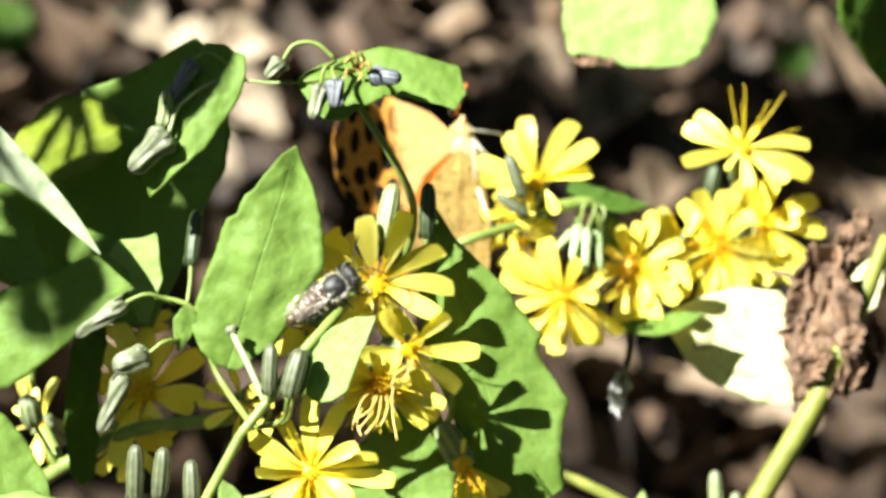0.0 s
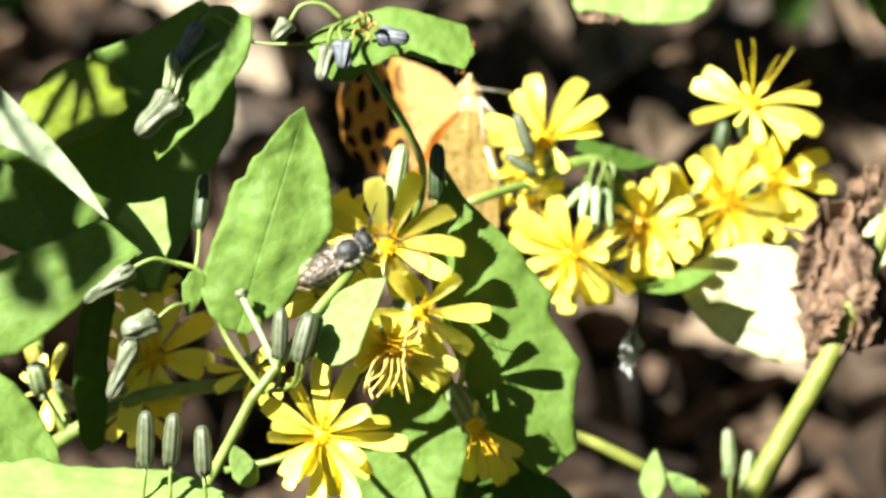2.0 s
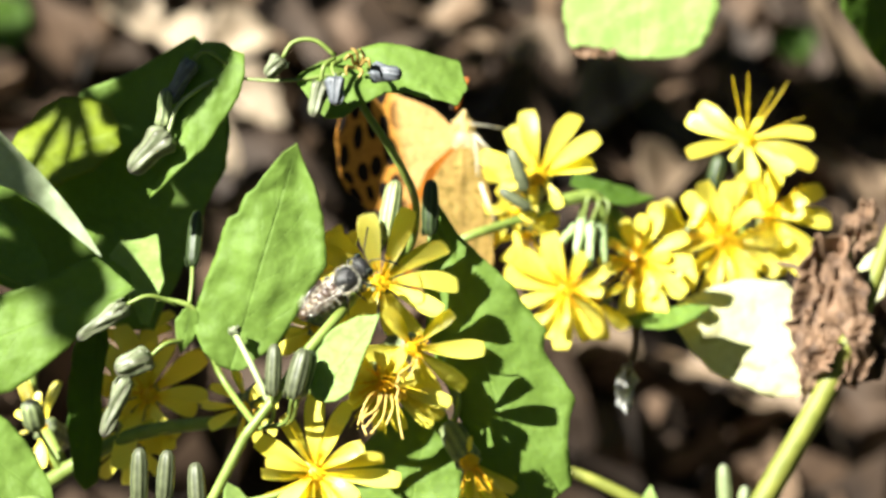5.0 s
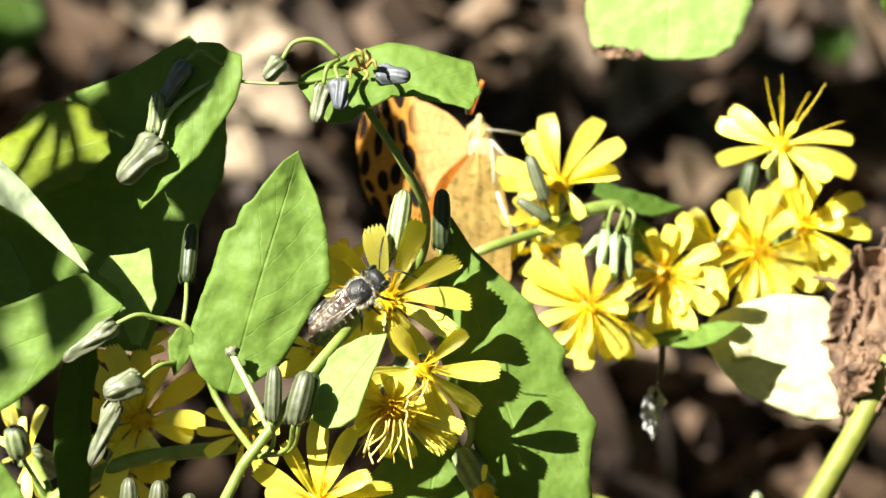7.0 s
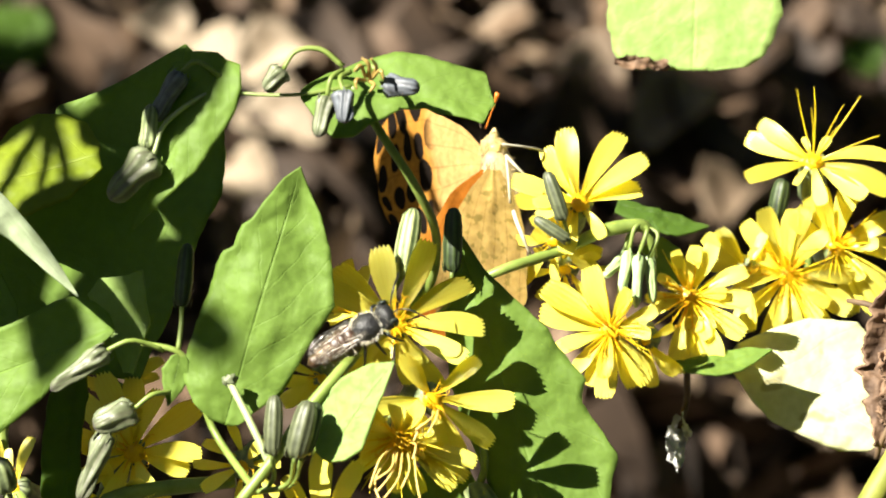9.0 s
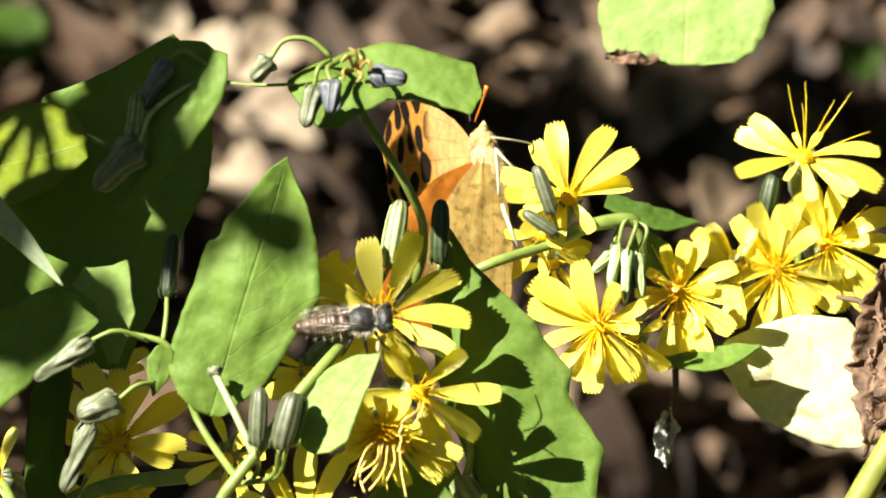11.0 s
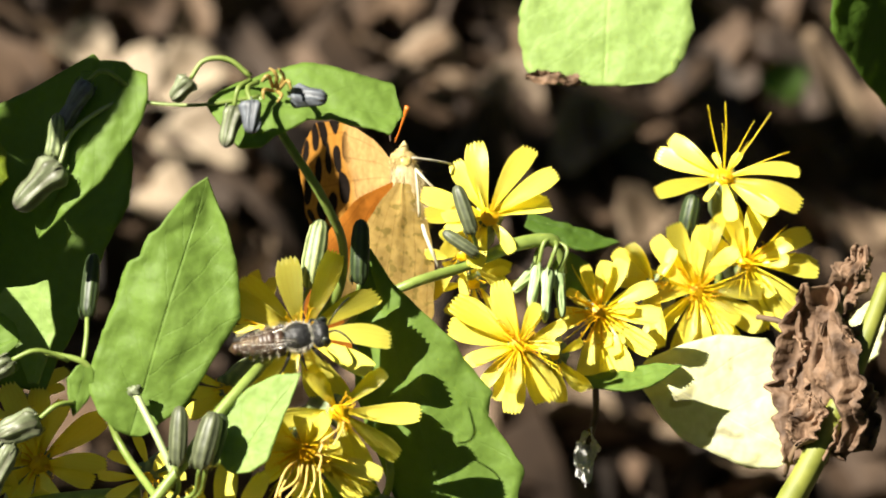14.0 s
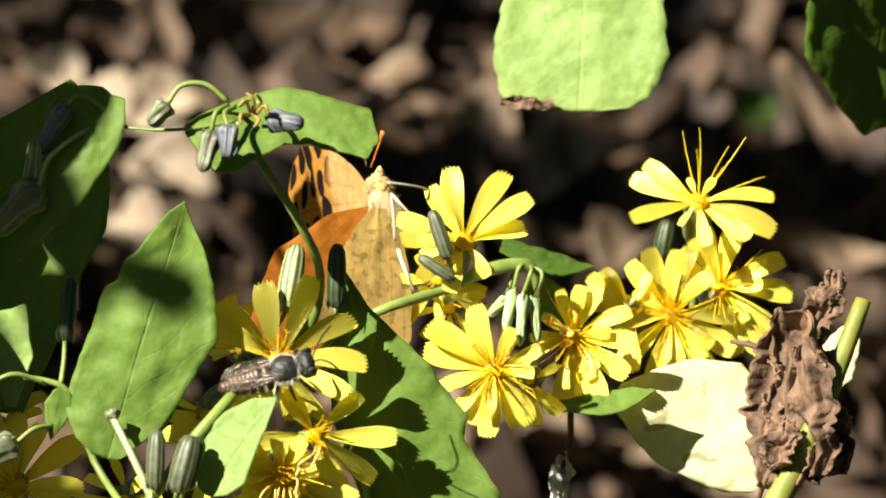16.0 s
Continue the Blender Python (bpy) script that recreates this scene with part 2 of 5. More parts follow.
FUR = plain_material("butterfly_fur", (0.30, 0.21, 0.07), (0.62, 0.46, 0.20), 900, 0.8, 1.0, 0.0004)
PALE_LEG = plain_material("butterfly_leg_white", (0.42, 0.38, 0.28), (0.6, 0.56, 0.45), 900, 0.5)
ORANGE_TIP = plain_material("antenna_orange", (0.5, 0.12, 0.01), (0.7, 0.2, 0.02), 900, 0.5)


def bee_wing_material():
    m, ns, ls, b = material("bee_wing", 0.3)
    b.inputs["Metallic"].default_value = 0.6
    uv = ns.new("ShaderNodeUVMap").outputs[0]
    v = node(ns, "ShaderNodeTexVoronoi", Scale=5)
    v.feature = "DISTANCE_TO_EDGE"
    ls.new(uv, v.inputs["Vector"])
    r = ramp(ns, [(0.02, (1, 1, 1)), (0.06, (0, 0, 0))])
    ls.new(v.outputs[0], r.inputs[0])
    b.inputs["Base Color"].default_value = (0.75, 0.70, 0.62, 1)
    clear = ns.new("ShaderNodeBsdfTransparent")
    clear.inputs[0].default_value = (0.93, 0.88, 0.8, 1)
    mx = ns.new("ShaderNodeMixShader")
    ml = ns.new("ShaderNodeMapping")
    ml.inputs["Scale"].default_value = (2.0, 22, 1)
    ls.new(uv, ml.inputs[0])
    # pale opaque streaks painted in for sun glints along the wing's folds
    glint_streaks = ramp(ns, [(0.57, (0, 0, 0)), (0.63, (1, 1, 1))])
    ls.new(noise_tex(ns, ls, 1.0, 2, ml.outputs[0]).outputs[0], glint_streaks.inputs[0])
    fac = math_node(ns, ls, "ADD", math_node(ns, ls, "MULTIPLY", glint_streaks.outputs[0], 0.8), math_node(ns, ls, "ADD", math_node(ns, ls, "MULTIPLY", r.outputs[0], 0.08), 0.02))
    ls.new(fac, mx.inputs[0])
    ls.new(clear.outputs[0], mx.inputs[1])
    ls.new(b.outputs[0], mx.inputs[2])
    ls.new(mx.outputs[0], ns["Material Output"].inputs[0])
    mp = ns.new("ShaderNodeMapping")
    mp.inputs["Scale"].default_value = (3, 22, 1)
    ls.new(uv, mp.inputs[0])
    n = noise_tex(ns, ls, 1.0, 2, mp.outputs[0])
    bumped(ns, ls, b, n.outputs[0], 1.0, 0.00012)
    return m


BEE_WING = bee_wing_material()


def wing_material(name, base, outer, spot, edge, share=0.35, lit_through=None, fleck=0.0):
    """Wing scales: a plain root, a field of dark spots outside it, veins along the fan."""
    m, ns, ls, b = material(name, 0.8)
    b.inputs["Specular IOR Level"].default_value = 0.1
    uv = ns.new("ShaderNodeUVMap").outputs[0]
    sep = ns.new("ShaderNodeSeparateXYZ")
    ls.new(uv, sep.inputs[0])
    zone = ramp(ns, [(edge - 0.05, (0, 0, 0)), (edge + 0.05, (1, 1, 1))])
    ls.new(sep.outputs[0], zone.inputs[0])
    col = mixed(ns, ls, zone.outputs[0], base, outer)
    mp = ns.new("ShaderNodeMapping")
    mp.inputs["Scale"].default_value = (8.6, 4.0, 1)
    mp.inputs["Location"].default_value = (0.35, 0.62, 0)
    mp.inputs["Rotation"].default_value = (0, 0, 0.18)
    ls.new(uv, mp.inputs[0])
    vor = node(ns, "ShaderNodeTexVoronoi", Scale=0.92, Randomness=0.32)
    ls.new(mp.outputs[0], vor.inputs["Vector"])
    sr = ramp(ns, [(0.41, (1, 1, 1)), (0.45, (0, 0, 0))])
    ls.new(vor.outputs["Distance"], sr.inputs[0])
    amount = math_node(ns, ls, "MULTIPLY", sr.outputs[0], zone.outputs[0])
    amount = math_node(ns, ls, "MULTIPLY", amount, spot)
    col = mixed(ns, ls, amount, col, (0.012, 0.008, 0.006))
    vein = math_node(ns, ls, "ABSOLUTE", math_node(ns, ls, "SUBTRACT", math_node(ns, ls, "FRACT", math_node(ns, ls, "MULTIPLY", sep.outputs[1], 6)), 0.5))
    vr = ramp(ns, [(0.0, (0.55, 0.5, 0.45)), (0.05, (1, 1, 1))])
    ls.new(vein, vr.inputs[0])
    col = mixed(ns, ls, 0.7, col, vr.outputs[0], "MULTIPLY")
    g = noise_tex(ns, ls, 1100, 3)
    gg = ramp(ns, [(0.3, (0.8, 0.78, 0.74)), (0.7, (1.1, 1.1, 1.1))])
    ls.new(g.outputs[0], gg.inputs[0])
    col = mixed(ns, ls, 1.0, col, gg.outputs[0], "MULTIPLY")
    if fleck:
        f = noise_tex(ns, ls, 900, 2)
        fr = ramp(ns, [(0.54, (0, 0, 0)), (0.64, (1, 1, 1))])
        ls.new(f.outputs[0], fr.inputs[0])
        col = mixed(ns, ls, math_node(ns, ls, "MULTIPLY", fr.outputs[0], fleck), col, (0.17, 0.13, 0.03))
    ls.new(col, b.inputs["Base Color"])
    if lit_through:
        glow = mixed(ns, ls, 0.6, lit_through, vr.outputs[0], "MULTIPLY")
        thin(m, ns, ls, b, mixed(ns, ls, 0.8, glow, gg.outputs[0], "MULTIPLY"), share)
    else:
        thin(m, ns, ls, b, col, share)
    return m


WING_SPOTTED = wing_material("wing_spotted", (0.56, 0.34, 0.13), (0.44, 0.20, 0.035), 1.0, 0.46)
WING_INNER = wing_material("wing_inner", (0.56, 0.34, 0.13), (0.44, 0.20, 0.035), 1.0, 0.60)
WING_PALE = wing_material("wing_pale", (0.41, 0.285, 0.092), (0.39, 0.265, 0.085), 0.0, 0.45, 0.25, None, 0.7)
WING_ORANGE = wing_material("wing_underside", (0.37, 0.135, 0.018), (0.30, 0.10, 0.012), 0.0, 0.45, 0.3, (0.80, 0.28, 0.012))


# ======== mesh helpers ========
PLACE = {}


def mesh_of(bm, name):
    me = bpy.data.meshes.new(name)
    bm.normal_update()
    bm.to_mesh(me)
    bm.free()
    for p in me.polygons:
        p.use_smooth = True
    return me


def part(name, data, mat, parent, label="", m=None):
    """Links a bmesh or a mesh as one object under a thing or a part, at the pose m in the world."""
    me = mesh_of(data, name) if isinstance(data, bmesh.types.BMesh) else data
    if mat and not me.materials:
        me.materials.append(mat)
    ob = new(name, me)
    m = m or Matrix.Identity(4)
    PLACE[ob] = m.copy()
    if parent:
        ob.parent = parent
        ob.matrix_basis = PLACE[parent].inverted() @ m
    else:
        ob.matrix_basis = m
    if label:
        ob["label"] = label
    return ob


def thing(name, m, label, category, group="", kind=""):
    ob = new(name)
    ob.empty_display_size = 0.01
    ob.matrix_basis = m
    PLACE[ob] = m.copy()
    return tagged(ob, label, category, group, kind)


def axes(origin, x, z):
    """A pose at origin, with x along x and z near z."""
    x = x.normalized()
    y = z.cross(x).normalized()
    z = x.cross(y)
    return Matrix(((x.x, y.x, z.x, origin.x), (x.y, y.y, z.y, origin.y), (x.z, y.z, z.z, origin.z), (0, 0, 0, 1)))


def spline(points, n=6):
    """A smooth curve through the points, with even speed between uneven steps."""
    d = [(b - a).length + 1e-9 for a, b in zip(points, points[1:])]
    last = len(points) - 1
    tan = []
    for i in range(last + 1):
        if i == 0:
            tan.append((points[1] - points[0]) / d[0])
        elif i == last:
            tan.append((points[-1] - points[-2]) / d[-1])
        else:
            u, v = (points[i] - points[i - 1]) / d[i - 1], (points[i + 1] - points[i]) / d[i]
            tan.append((u * d[i] + v * d[i - 1]) / (d[i] + d[i - 1]))
    out = []
    for i in range(last):
        for k in range(n):
            t = k / n
            h = (2 * t ** 3 - 3 * t * t + 1, t ** 3 - 2 * t * t + t, -2 * t ** 3 + 3 * t * t, t ** 3 - t * t)
            out.append(points[i] * h[0] + tan[i] * (h[1] * d[i]) + points[i + 1] * h[2] + tan[i + 1] * (h[3] * d[i]))
    out.append(points[-1])
    return out


def tube(points, radii, seg=8, n=5, bm=None, rough=0.0):
    """A tapered round stalk along points (metres); radii in metres, at the given points."""
    pts = spline(points, n)
    bm = bm or bmesh.new()
    rows = []
    side = Vector((0.31, 0.77, 0.2))
    count = len(pts)
    for i, p in enumerate(pts):
        d = (pts[min(i + 1, count - 1)] - pts[max(i - 1, 0)]).normalized()
        side = (side - d * side.dot(d)).normalized()
        up = d.cross(side)
        f = i / (count - 1) * (len(radii) - 1)
        k = min(int(f), len(radii) - 2)
        r = radii[k] + (radii[k + 1] - radii[k]) * (f - k)
        row = []
        for j in range(seg):
            a = 2 * math.pi * j / seg
            q = r * (1 + rough * noise.noise((p + side * a) * 300))
            row.append(bm.verts.new(p + (side * math.cos(a) + up * math.sin(a)) * q))
        rows.append(row)
    for a, b in zip(rows, rows[1:]):
        for j in range(seg):
            bm.faces.new((a[j], a[(j + 1) % seg], b[(j + 1) % seg], b[j]))
    bm.faces.new(rows[0][::-1])
    bm.faces.new(rows[-1])
    return bm


def lathe(profile, seg=16, ribs=0, depth=0.0, twist=0.0, wither=0.0, seed=0):
    """A round body along +x from (x, r) pairs, ribbed, twisted or shrivelled; UV runs along it and round it."""
    bm = bmesh.new()
    uv = bm.loops.layers.uv.new("UVMap")
    rows, last = [], len(profile) - 1
    for i, (x, r) in enumerate(profile):
        row = []
        for j in range(seg + 1):
            a = 2 * math.pi * j / seg + twist * i / last
            q = r * (1 - depth * (0.5 - 0.5 * math.cos(ribs * 2 * math.pi * j / seg)))
            if wither:
                q *= 1 + wither * noise.noise(Vector((x * 420 + seed, math.cos(2 * math.pi * j / seg) * 2.2, math.sin(2 * math.pi * j / seg) * 2.2)))
            row.append(bm.verts.new((x, q * math.cos(a), q * math.sin(a))))
        rows.append(row)
    for i in range(last):
        for j in range(seg):
            f = bm.faces.new((rows[i][j], rows[i][j + 1], rows[i + 1][j + 1], rows[i + 1][j]))
            for lp, (s, t) in zip(f.loops, ((i, j), (i, j + 1), (i + 1, j + 1), (i + 1, j))):
                lp[uv].uv = (s / last, t / seg)
    bmesh.ops.remove_doubles(bm, verts=bm.verts, dist=1e-7)
    return bm


def blob(size, m=None, lumps=0.0, freq=1000, cuts=(16, 10), bm=None):
    """An ellipsoid with half-axes size, in metres, slightly lumpy."""
    own = bm or bmesh.new()
    made = bmesh.ops.create_uvsphere(own, u_segments=cuts[0], v_segments=cuts[1], radius=1)["verts"]
    for v in made:
        p = Vector((v.co.x * size[0], v.co.y * size[1], v.co.z * size[2]))
        p *= 1 + lumps * noise.noise(p * freq)
        v.co = m @ p if m else p
    return own


def blend_rows(rows, s):
    for a, b in zip(rows, rows[1:]):
        if s <= b[0]:
            t = (s - a[0]) / (b[0] - a[0])
            return [x + (y - x) * t for x, y in zip(a[1:], b[1:])]
    return list(rows[-1][1:])


def leaf_mesh(length, shape, teeth=7, tooth=0.03, bend=0.0, fold=0.0, wave=0.042, seed=0, ns=64, nt=9, curl=0.0, holes=0.0):
    """A leaf blade along +x with its face to +z. shape: rows of (part of the length, width to +y, width to -y), in lengths."""
    bm = bmesh.new()
    uv = bm.loops.layers.uv.new("UVMap")
    rows = []
    for i in range(ns + 1):
        s = i / ns
        wl, wr = blend_rows(shape, s)
        row = []
        for j in range(-nt, nt + 1):
            t = j / nt
            saw = (s * teeth + (0.35 if t < 0 else 0)) % 1.0
            jag = tooth * (saw if saw < 0.8 else (1 - saw) * 4) * min(1, 4 * s, 4 * (1 - s)) * (0.7 + 0.6 * noise.noise(Vector((seed, math.floor(s * teeth), t > 0))))
            w = (wl if t > 0 else wr)
            y = t * (w + jag * abs(t) ** 3)
            x = s + 0.012 * math.sin(9 * s + seed) * abs(t)
            z = bend * 4 * s * (1 - s) + (fold if not isinstance(fold, tuple) else fold[0 if t > 0 else 1]) * abs(y) + curl * y * y * 6
            z += wave * noise.noise(Vector((s * 3.1 + seed, y * 4.2, seed * 1.7))) + 0.34 * wave * noise.noise(Vector((s * 9 + seed, y * 11, seed))) + 0.12 * wave * noise.noise(Vector((s * 21 + seed, y * 24, seed)))
            z -= 0.008 * math.exp(-(t / 0.12) ** 2) * (1 - s)
            row.append(bm.verts.new((x * length, y * length, z * length)))
        rows.append(row)
    for i in range(ns):
        for j in range(2 * nt):
            if holes and noise.noise(Vector((i * 0.33 + seed, j * 0.5, seed))) > holes:
                continue
            f = bm.faces.new((rows[i][j], rows[i + 1][j], rows[i + 1][j + 1], rows[i][j + 1]))
            for lp, (a, b) in zip(f.loops, ((i, j), (i + 1, j), (i + 1, j + 1), (i, j + 1))):
                lp[uv].uv = (a / ns, b / (2 * nt))
    return mesh_of(bm, "leaf")


def leaf(parent, base, tip, face, shape, mat=LEAF, label="", name="leaf", thick=0.00025, **kw):
    me = leaf_mesh((tip - base).length, shape, **kw)
    ob = part(name, me, mat, parent, label, axes(base, tip - base, face))
    mod = ob.modifiers.new("thickness", "SOLIDIFY")
    mod.thickness, mod.offset = thick, 0
    return ob


OVATE = [(0, 0.02, 0.02), (0.08, 0.16, 0.16), (0.35, 0.27, 0.27), (0.7, 0.17, 0.17), (0.92, 0.05, 0.05), (1, 0.0, 0.0)]
LANCE = [(0, 0.02, 0.02), (0.2, 0.09, 0.09), (0.5, 0.12, 0.12), (0.8, 0.07, 0.07), (1, 0.0, 0.0)]


def petal_mesh(seed, kind=0):
    """A strap petal of length 1 along +x, its face to +z, with five small teeth at the square end."""
    bm = bmesh.new()
    uv = bm.loops.layers.uv.new("UVMap")
    rows, n = [], 10
    rnd = random.Random(seed)
    bend, tail, cup, lean = rnd.uniform(-0.06, 0.10), rnd.uniform(-0.16, 0.02), rnd.uniform(0.2, 0.7), rnd.uniform(-0.08, 0.08)
    for i in range(n + 1):
        s = i / n
        w = 0.034 + 0.132 * math.sin(min(1, s * 1.18) * math.pi / 2) ** 1.2 - 0.035 * max(0, s - 0.78) / 0.22
        row = []
        for j in range(11):
            t = (j - 5) / 5
            x = s + (0.0 if i < n else (0.036 if j % 2 else -0.012) - 0.03 * t * t)
            y = w * t + lean * s * s
            z = bend * math.sin(s * math.pi) + tail * s ** 3 + cup * w * t * t * (1.1 - s) + 0.003 * math.cos(5 * math.pi * t) * s
            row.append(bm.verts.new((x, y, z)))
        rows.append(row)
    for i in range(n):
        for j in range(10):
            f = bm.faces.new((rows[i][j], rows[i + 1][j], rows[i + 1][j + 1], rows[i][j + 1]))
            for lp, (a, b) in zip(f.loops, ((i, j), (i + 1, j), (i + 1, j + 1), (i, j + 1))):
                lp[uv].uv = (a / n, b / 10)
    bmesh.ops.solidify(bm, geom=bm.faces[:], thickness=0.012)
    bmesh.ops.recalc_face_normals(bm, faces=bm.faces[:])
    for e in bm.edges:
        e.smooth = e.calc_face_angle(0.0) < 0.8
    me = mesh_of(bm, "petal")
    me.materials.append(PETAL)
    return me


def stamen_mesh(seed, mat):
    """A slender anther tube with a forked, curling style, of length 1 along +x."""
    rnd = random.Random(seed)
    c = rnd.uniform(-0.25, 0.25)
    mid = [Vector((0, 0, 0)), Vector((0.4, 0.03 * c, 0)), Vector((0.75, 0.25 * c, 0.02))]
    bm = tube(mid, [0.022, 0.034, 0.03], 6, 3)
    for s in (-1, 1):
        tip = [mid[-1], Vector((0.88, 0.25 * c + s * 0.05, 0.03)), Vector((0.93, 0.25 * c + s * 0.16, 0.0)), Vector((0.86, 0.25 * c + s * 0.2, -0.04))]
        tube(tip, [0.02, 0.015, 0.015, 0.01], 5, 2, bm)
    me = mesh_of(bm, "stamen")
    me.materials.append(mat)
    return me


PETALS = [petal_mesh(k) for k in range(9)]
STAMENS = [stamen_mesh(k, STAMEN) for k in range(4)] + [stamen_mesh(k + 9, STAMEN_DARK) for k in range(2)]


def ray_mesh(seed):
    """A narrow petal rolled up along its length, nearly straight."""
    c = random.Random(seed).uniform(-0.12, 0.12)
    me = mesh_of(tube([Vector((0, 0, 0)), Vector((0.4, c * 0.3, 0.02)), Vector((0.8, c, 0.0)), Vector((1, c * 1.8, -0.03))], [0.03, 0.026, 0.018, 0.01], 6, 3), "rolled_petal")
    me.materials.append(PETAL)
    return me


RAYS = [ray_mesh(k) for k in range(4)]


def flower(plant, centre, face, radius, n=13, lift=12, seed=1, stamens=16, spread=50, skip=(), stalk=None, top=None, reach=0.42, rays=0, slim=1.0):
    """An open yellow flower head: involucre with rings of strap petals and upright stamens. face: the way that it looks. Metres and degrees."""
    rnd = random.Random(seed)
    m = axes(centre, (top or UP) - face * (top or UP).dot(face) / face.length_squared, face)
    cup = lathe([(-0.0075, 0.0011), (-0.0068, 0.0016), (-0.0045, 0.0018), (-0.0015, 0.0017), (0.0, 0.0021), (0.0004, 0.0012), (0.0006, 0.0)], 16, 8, 0.12)
    bmesh.ops.transform(cup, matrix=Euler((0, radians(-90), 0)).to_matrix().to_4x4(), verts=cup.verts)
    head = part("flower_head", cup, BUD, plant, "", m)
    for k in range(n):
        if k in skip:
            continue
        a = 360 * (k + rnd.uniform(-0.22, 0.22)) / n
        e = lift + rnd.uniform(-10, 10) + (8 if k % 2 else 0)
        size = radius * rnd.uniform(0.88, 1.06)
        pm = m @ pose(0, 0, 0.0002 * (k % 3), 0, 0, a) @ pose(0.0012, 0, 0, rnd.uniform(-18, 18), -e, 0) @ Matrix.Diagonal((size, size * slim * rnd.uniform(0.9, 1.2), size, 1))
        part("petal", PETALS[rnd.randrange(9)], None, head, "", pm)
    for k in range(int(stamens * 1.5)):
        a, e = rnd.uniform(0, 360), rnd.uniform(90 - spread, 88)
        size = radius * reach * rnd.uniform(0.75, 1.15)
        pm = m @ pose(0, 0, 0, 0, 0, a) @ pose(0.0006, 0, 0.0002, rnd.uniform(0, 360), -e, 0) @ Matrix.Diagonal((size, size, size, 1))
        part("stamen", STAMENS[rnd.randrange(6)], None, head, "", pm)
    for k in range(rays):
        size = radius * rnd.uniform(0.7, 1.15)
        pm = m @ pose(0, 0, 0, 0, 0, rnd.uniform(0, 360)) @ pose(0.0004, 0, 0.0003, rnd.uniform(0, 360), -rnd.uniform(42, 86), 0) @ Matrix.Diagonal((size, size, size, 1))
        part("rolled_petal", RAYS[k % 4], None, head, "", pm)
    part("disc", blob((radius * 0.17, radius * 0.17, radius * 0.10), None, 0.3, 1500, (14, 10)), STAMEN, head, "", m @ pose(0, 0, 0.0004))
    if stalk:
        part("flower_stalk", tube([centre - face.normalized() * 0.007, *stalk], [0.0004, 0.0005], 7), STEM, plant)
    return head


def petalled(plant, centre, face, tips, seed=1, stamens=16, spread=50, reach=0.42, slim=1.1, lift=0.15, rays=(), stalk=None, extra=0, threads=0):
    """An open flower head whose petals end at the given tips (mm to the right and up, in the plane of its centre), raised by lift towards the face."""
    rnd = random.Random(seed)
    face = face.normalized()
    m = axes(centre, UP - face * UP.dot(face), face)
    cup = lathe([(-0.0075, 0.0011), (-0.0068, 0.0016), (-0.0045, 0.0018), (-0.0015, 0.0017), (0.0, 0.0019), (0.0004, 0.0012), (0.0006, 0.0)], 16, 8, 0.12)
    bmesh.ops.transform(cup, matrix=Euler((0, radians(-90), 0)).to_matrix().to_4x4(), verts=cup.verts)
    head = part("flower_head", cup, BUD, plant, "", m)
    near = (centre - HEAD).dot(NEAR) * 1000
    longest = 0
    flat = [Vector(p) for p in tips]
    mid = Vector(((centre - HEAD).dot(RIGHT), (centre - HEAD).dot(UP))) * 1000
    for k in range(extra):
        # short inner petals between the long ones
        a = rnd.uniform(0, 6.283)
        reach_in = sum((p - mid).length for p in flat[:len(tips)]) / len(tips) * rnd.uniform(0.55, 0.8)
        flat.append(mid + Vector((math.cos(a), math.sin(a))) * reach_in)
    for k, (u, v) in enumerate(flat):
        d = at(u, v, near) - centre
        # slide the tip along the line of sight into the flower's own plane
        d = d - NEAR * (d.dot(face) / max(0.45, NEAR.dot(face))) if face.dot(NEAR) > 0.3 else d
        d = d + NEAR * (d.length * (lift + rnd.uniform(-0.08, 0.08) + (0.35 if k >= len(tips) else 0)))
        longest = max(longest, d.length)
        side = d.cross(face).normalized()
        pm = axes(centre + d.normalized() * 0.0009 + face * 0.0002 * (k % 3), d, face - SUN_WAY * 0.55 + side * rnd.uniform(-0.22, 0.22))
        size = d.length
        width = size * slim * rnd.uniform(0.88, 1.12) * (0.5 + 0.5 * min(1.0, 0.0075 / size))
        part("petal", PETALS[rnd.randrange(9)], None, head, "", pm @ Matrix.Diagonal((size, width, size, 1)))
    for k in range(stamens):
        a, e = rnd.uniform(0, 360), rnd.uniform(90 - spread, 88)
        size = longest * reach * rnd.uniform(0.75, 1.15)
        pm = m @ pose(0, 0, 0, 0, 0, a) @ pose(0.0005, 0, 0.0002, rnd.uniform(0, 360), -e, 0) @ Matrix.Diagonal((size, size * 0.75, size * 0.75, 1))
        part("stamen", STAMENS[rnd.randrange(6)], None, head, "", pm)
    for k, (u, v) in enumerate(rays):
        d = at(u, v, near) - centre + NEAR * 0.001
        pm = axes(centre, d, face) @ Matrix.Diagonal((d.length, d.length * 0.34, d.length * 0.34, 1))
        part("rolled_petal", RAYS[k % 4], None, head, "", pm)
    for k in range(threads):
        # narrow inner florets over the petals
        size = longest * rnd.uniform(0.5, 0.85)
        pm = m @ pose(0, 0, 0, 0, 0, rnd.uniform(0, 360)) @ pose(0.0004, 0, 0.0003, rnd.uniform(0, 360), -rnd.uniform(22, 68), 0) @ Matrix.Diagonal((size, size * 0.45, size * 0.45, 1))
        part("floret", RAYS[k % 4], None, head, "", pm)
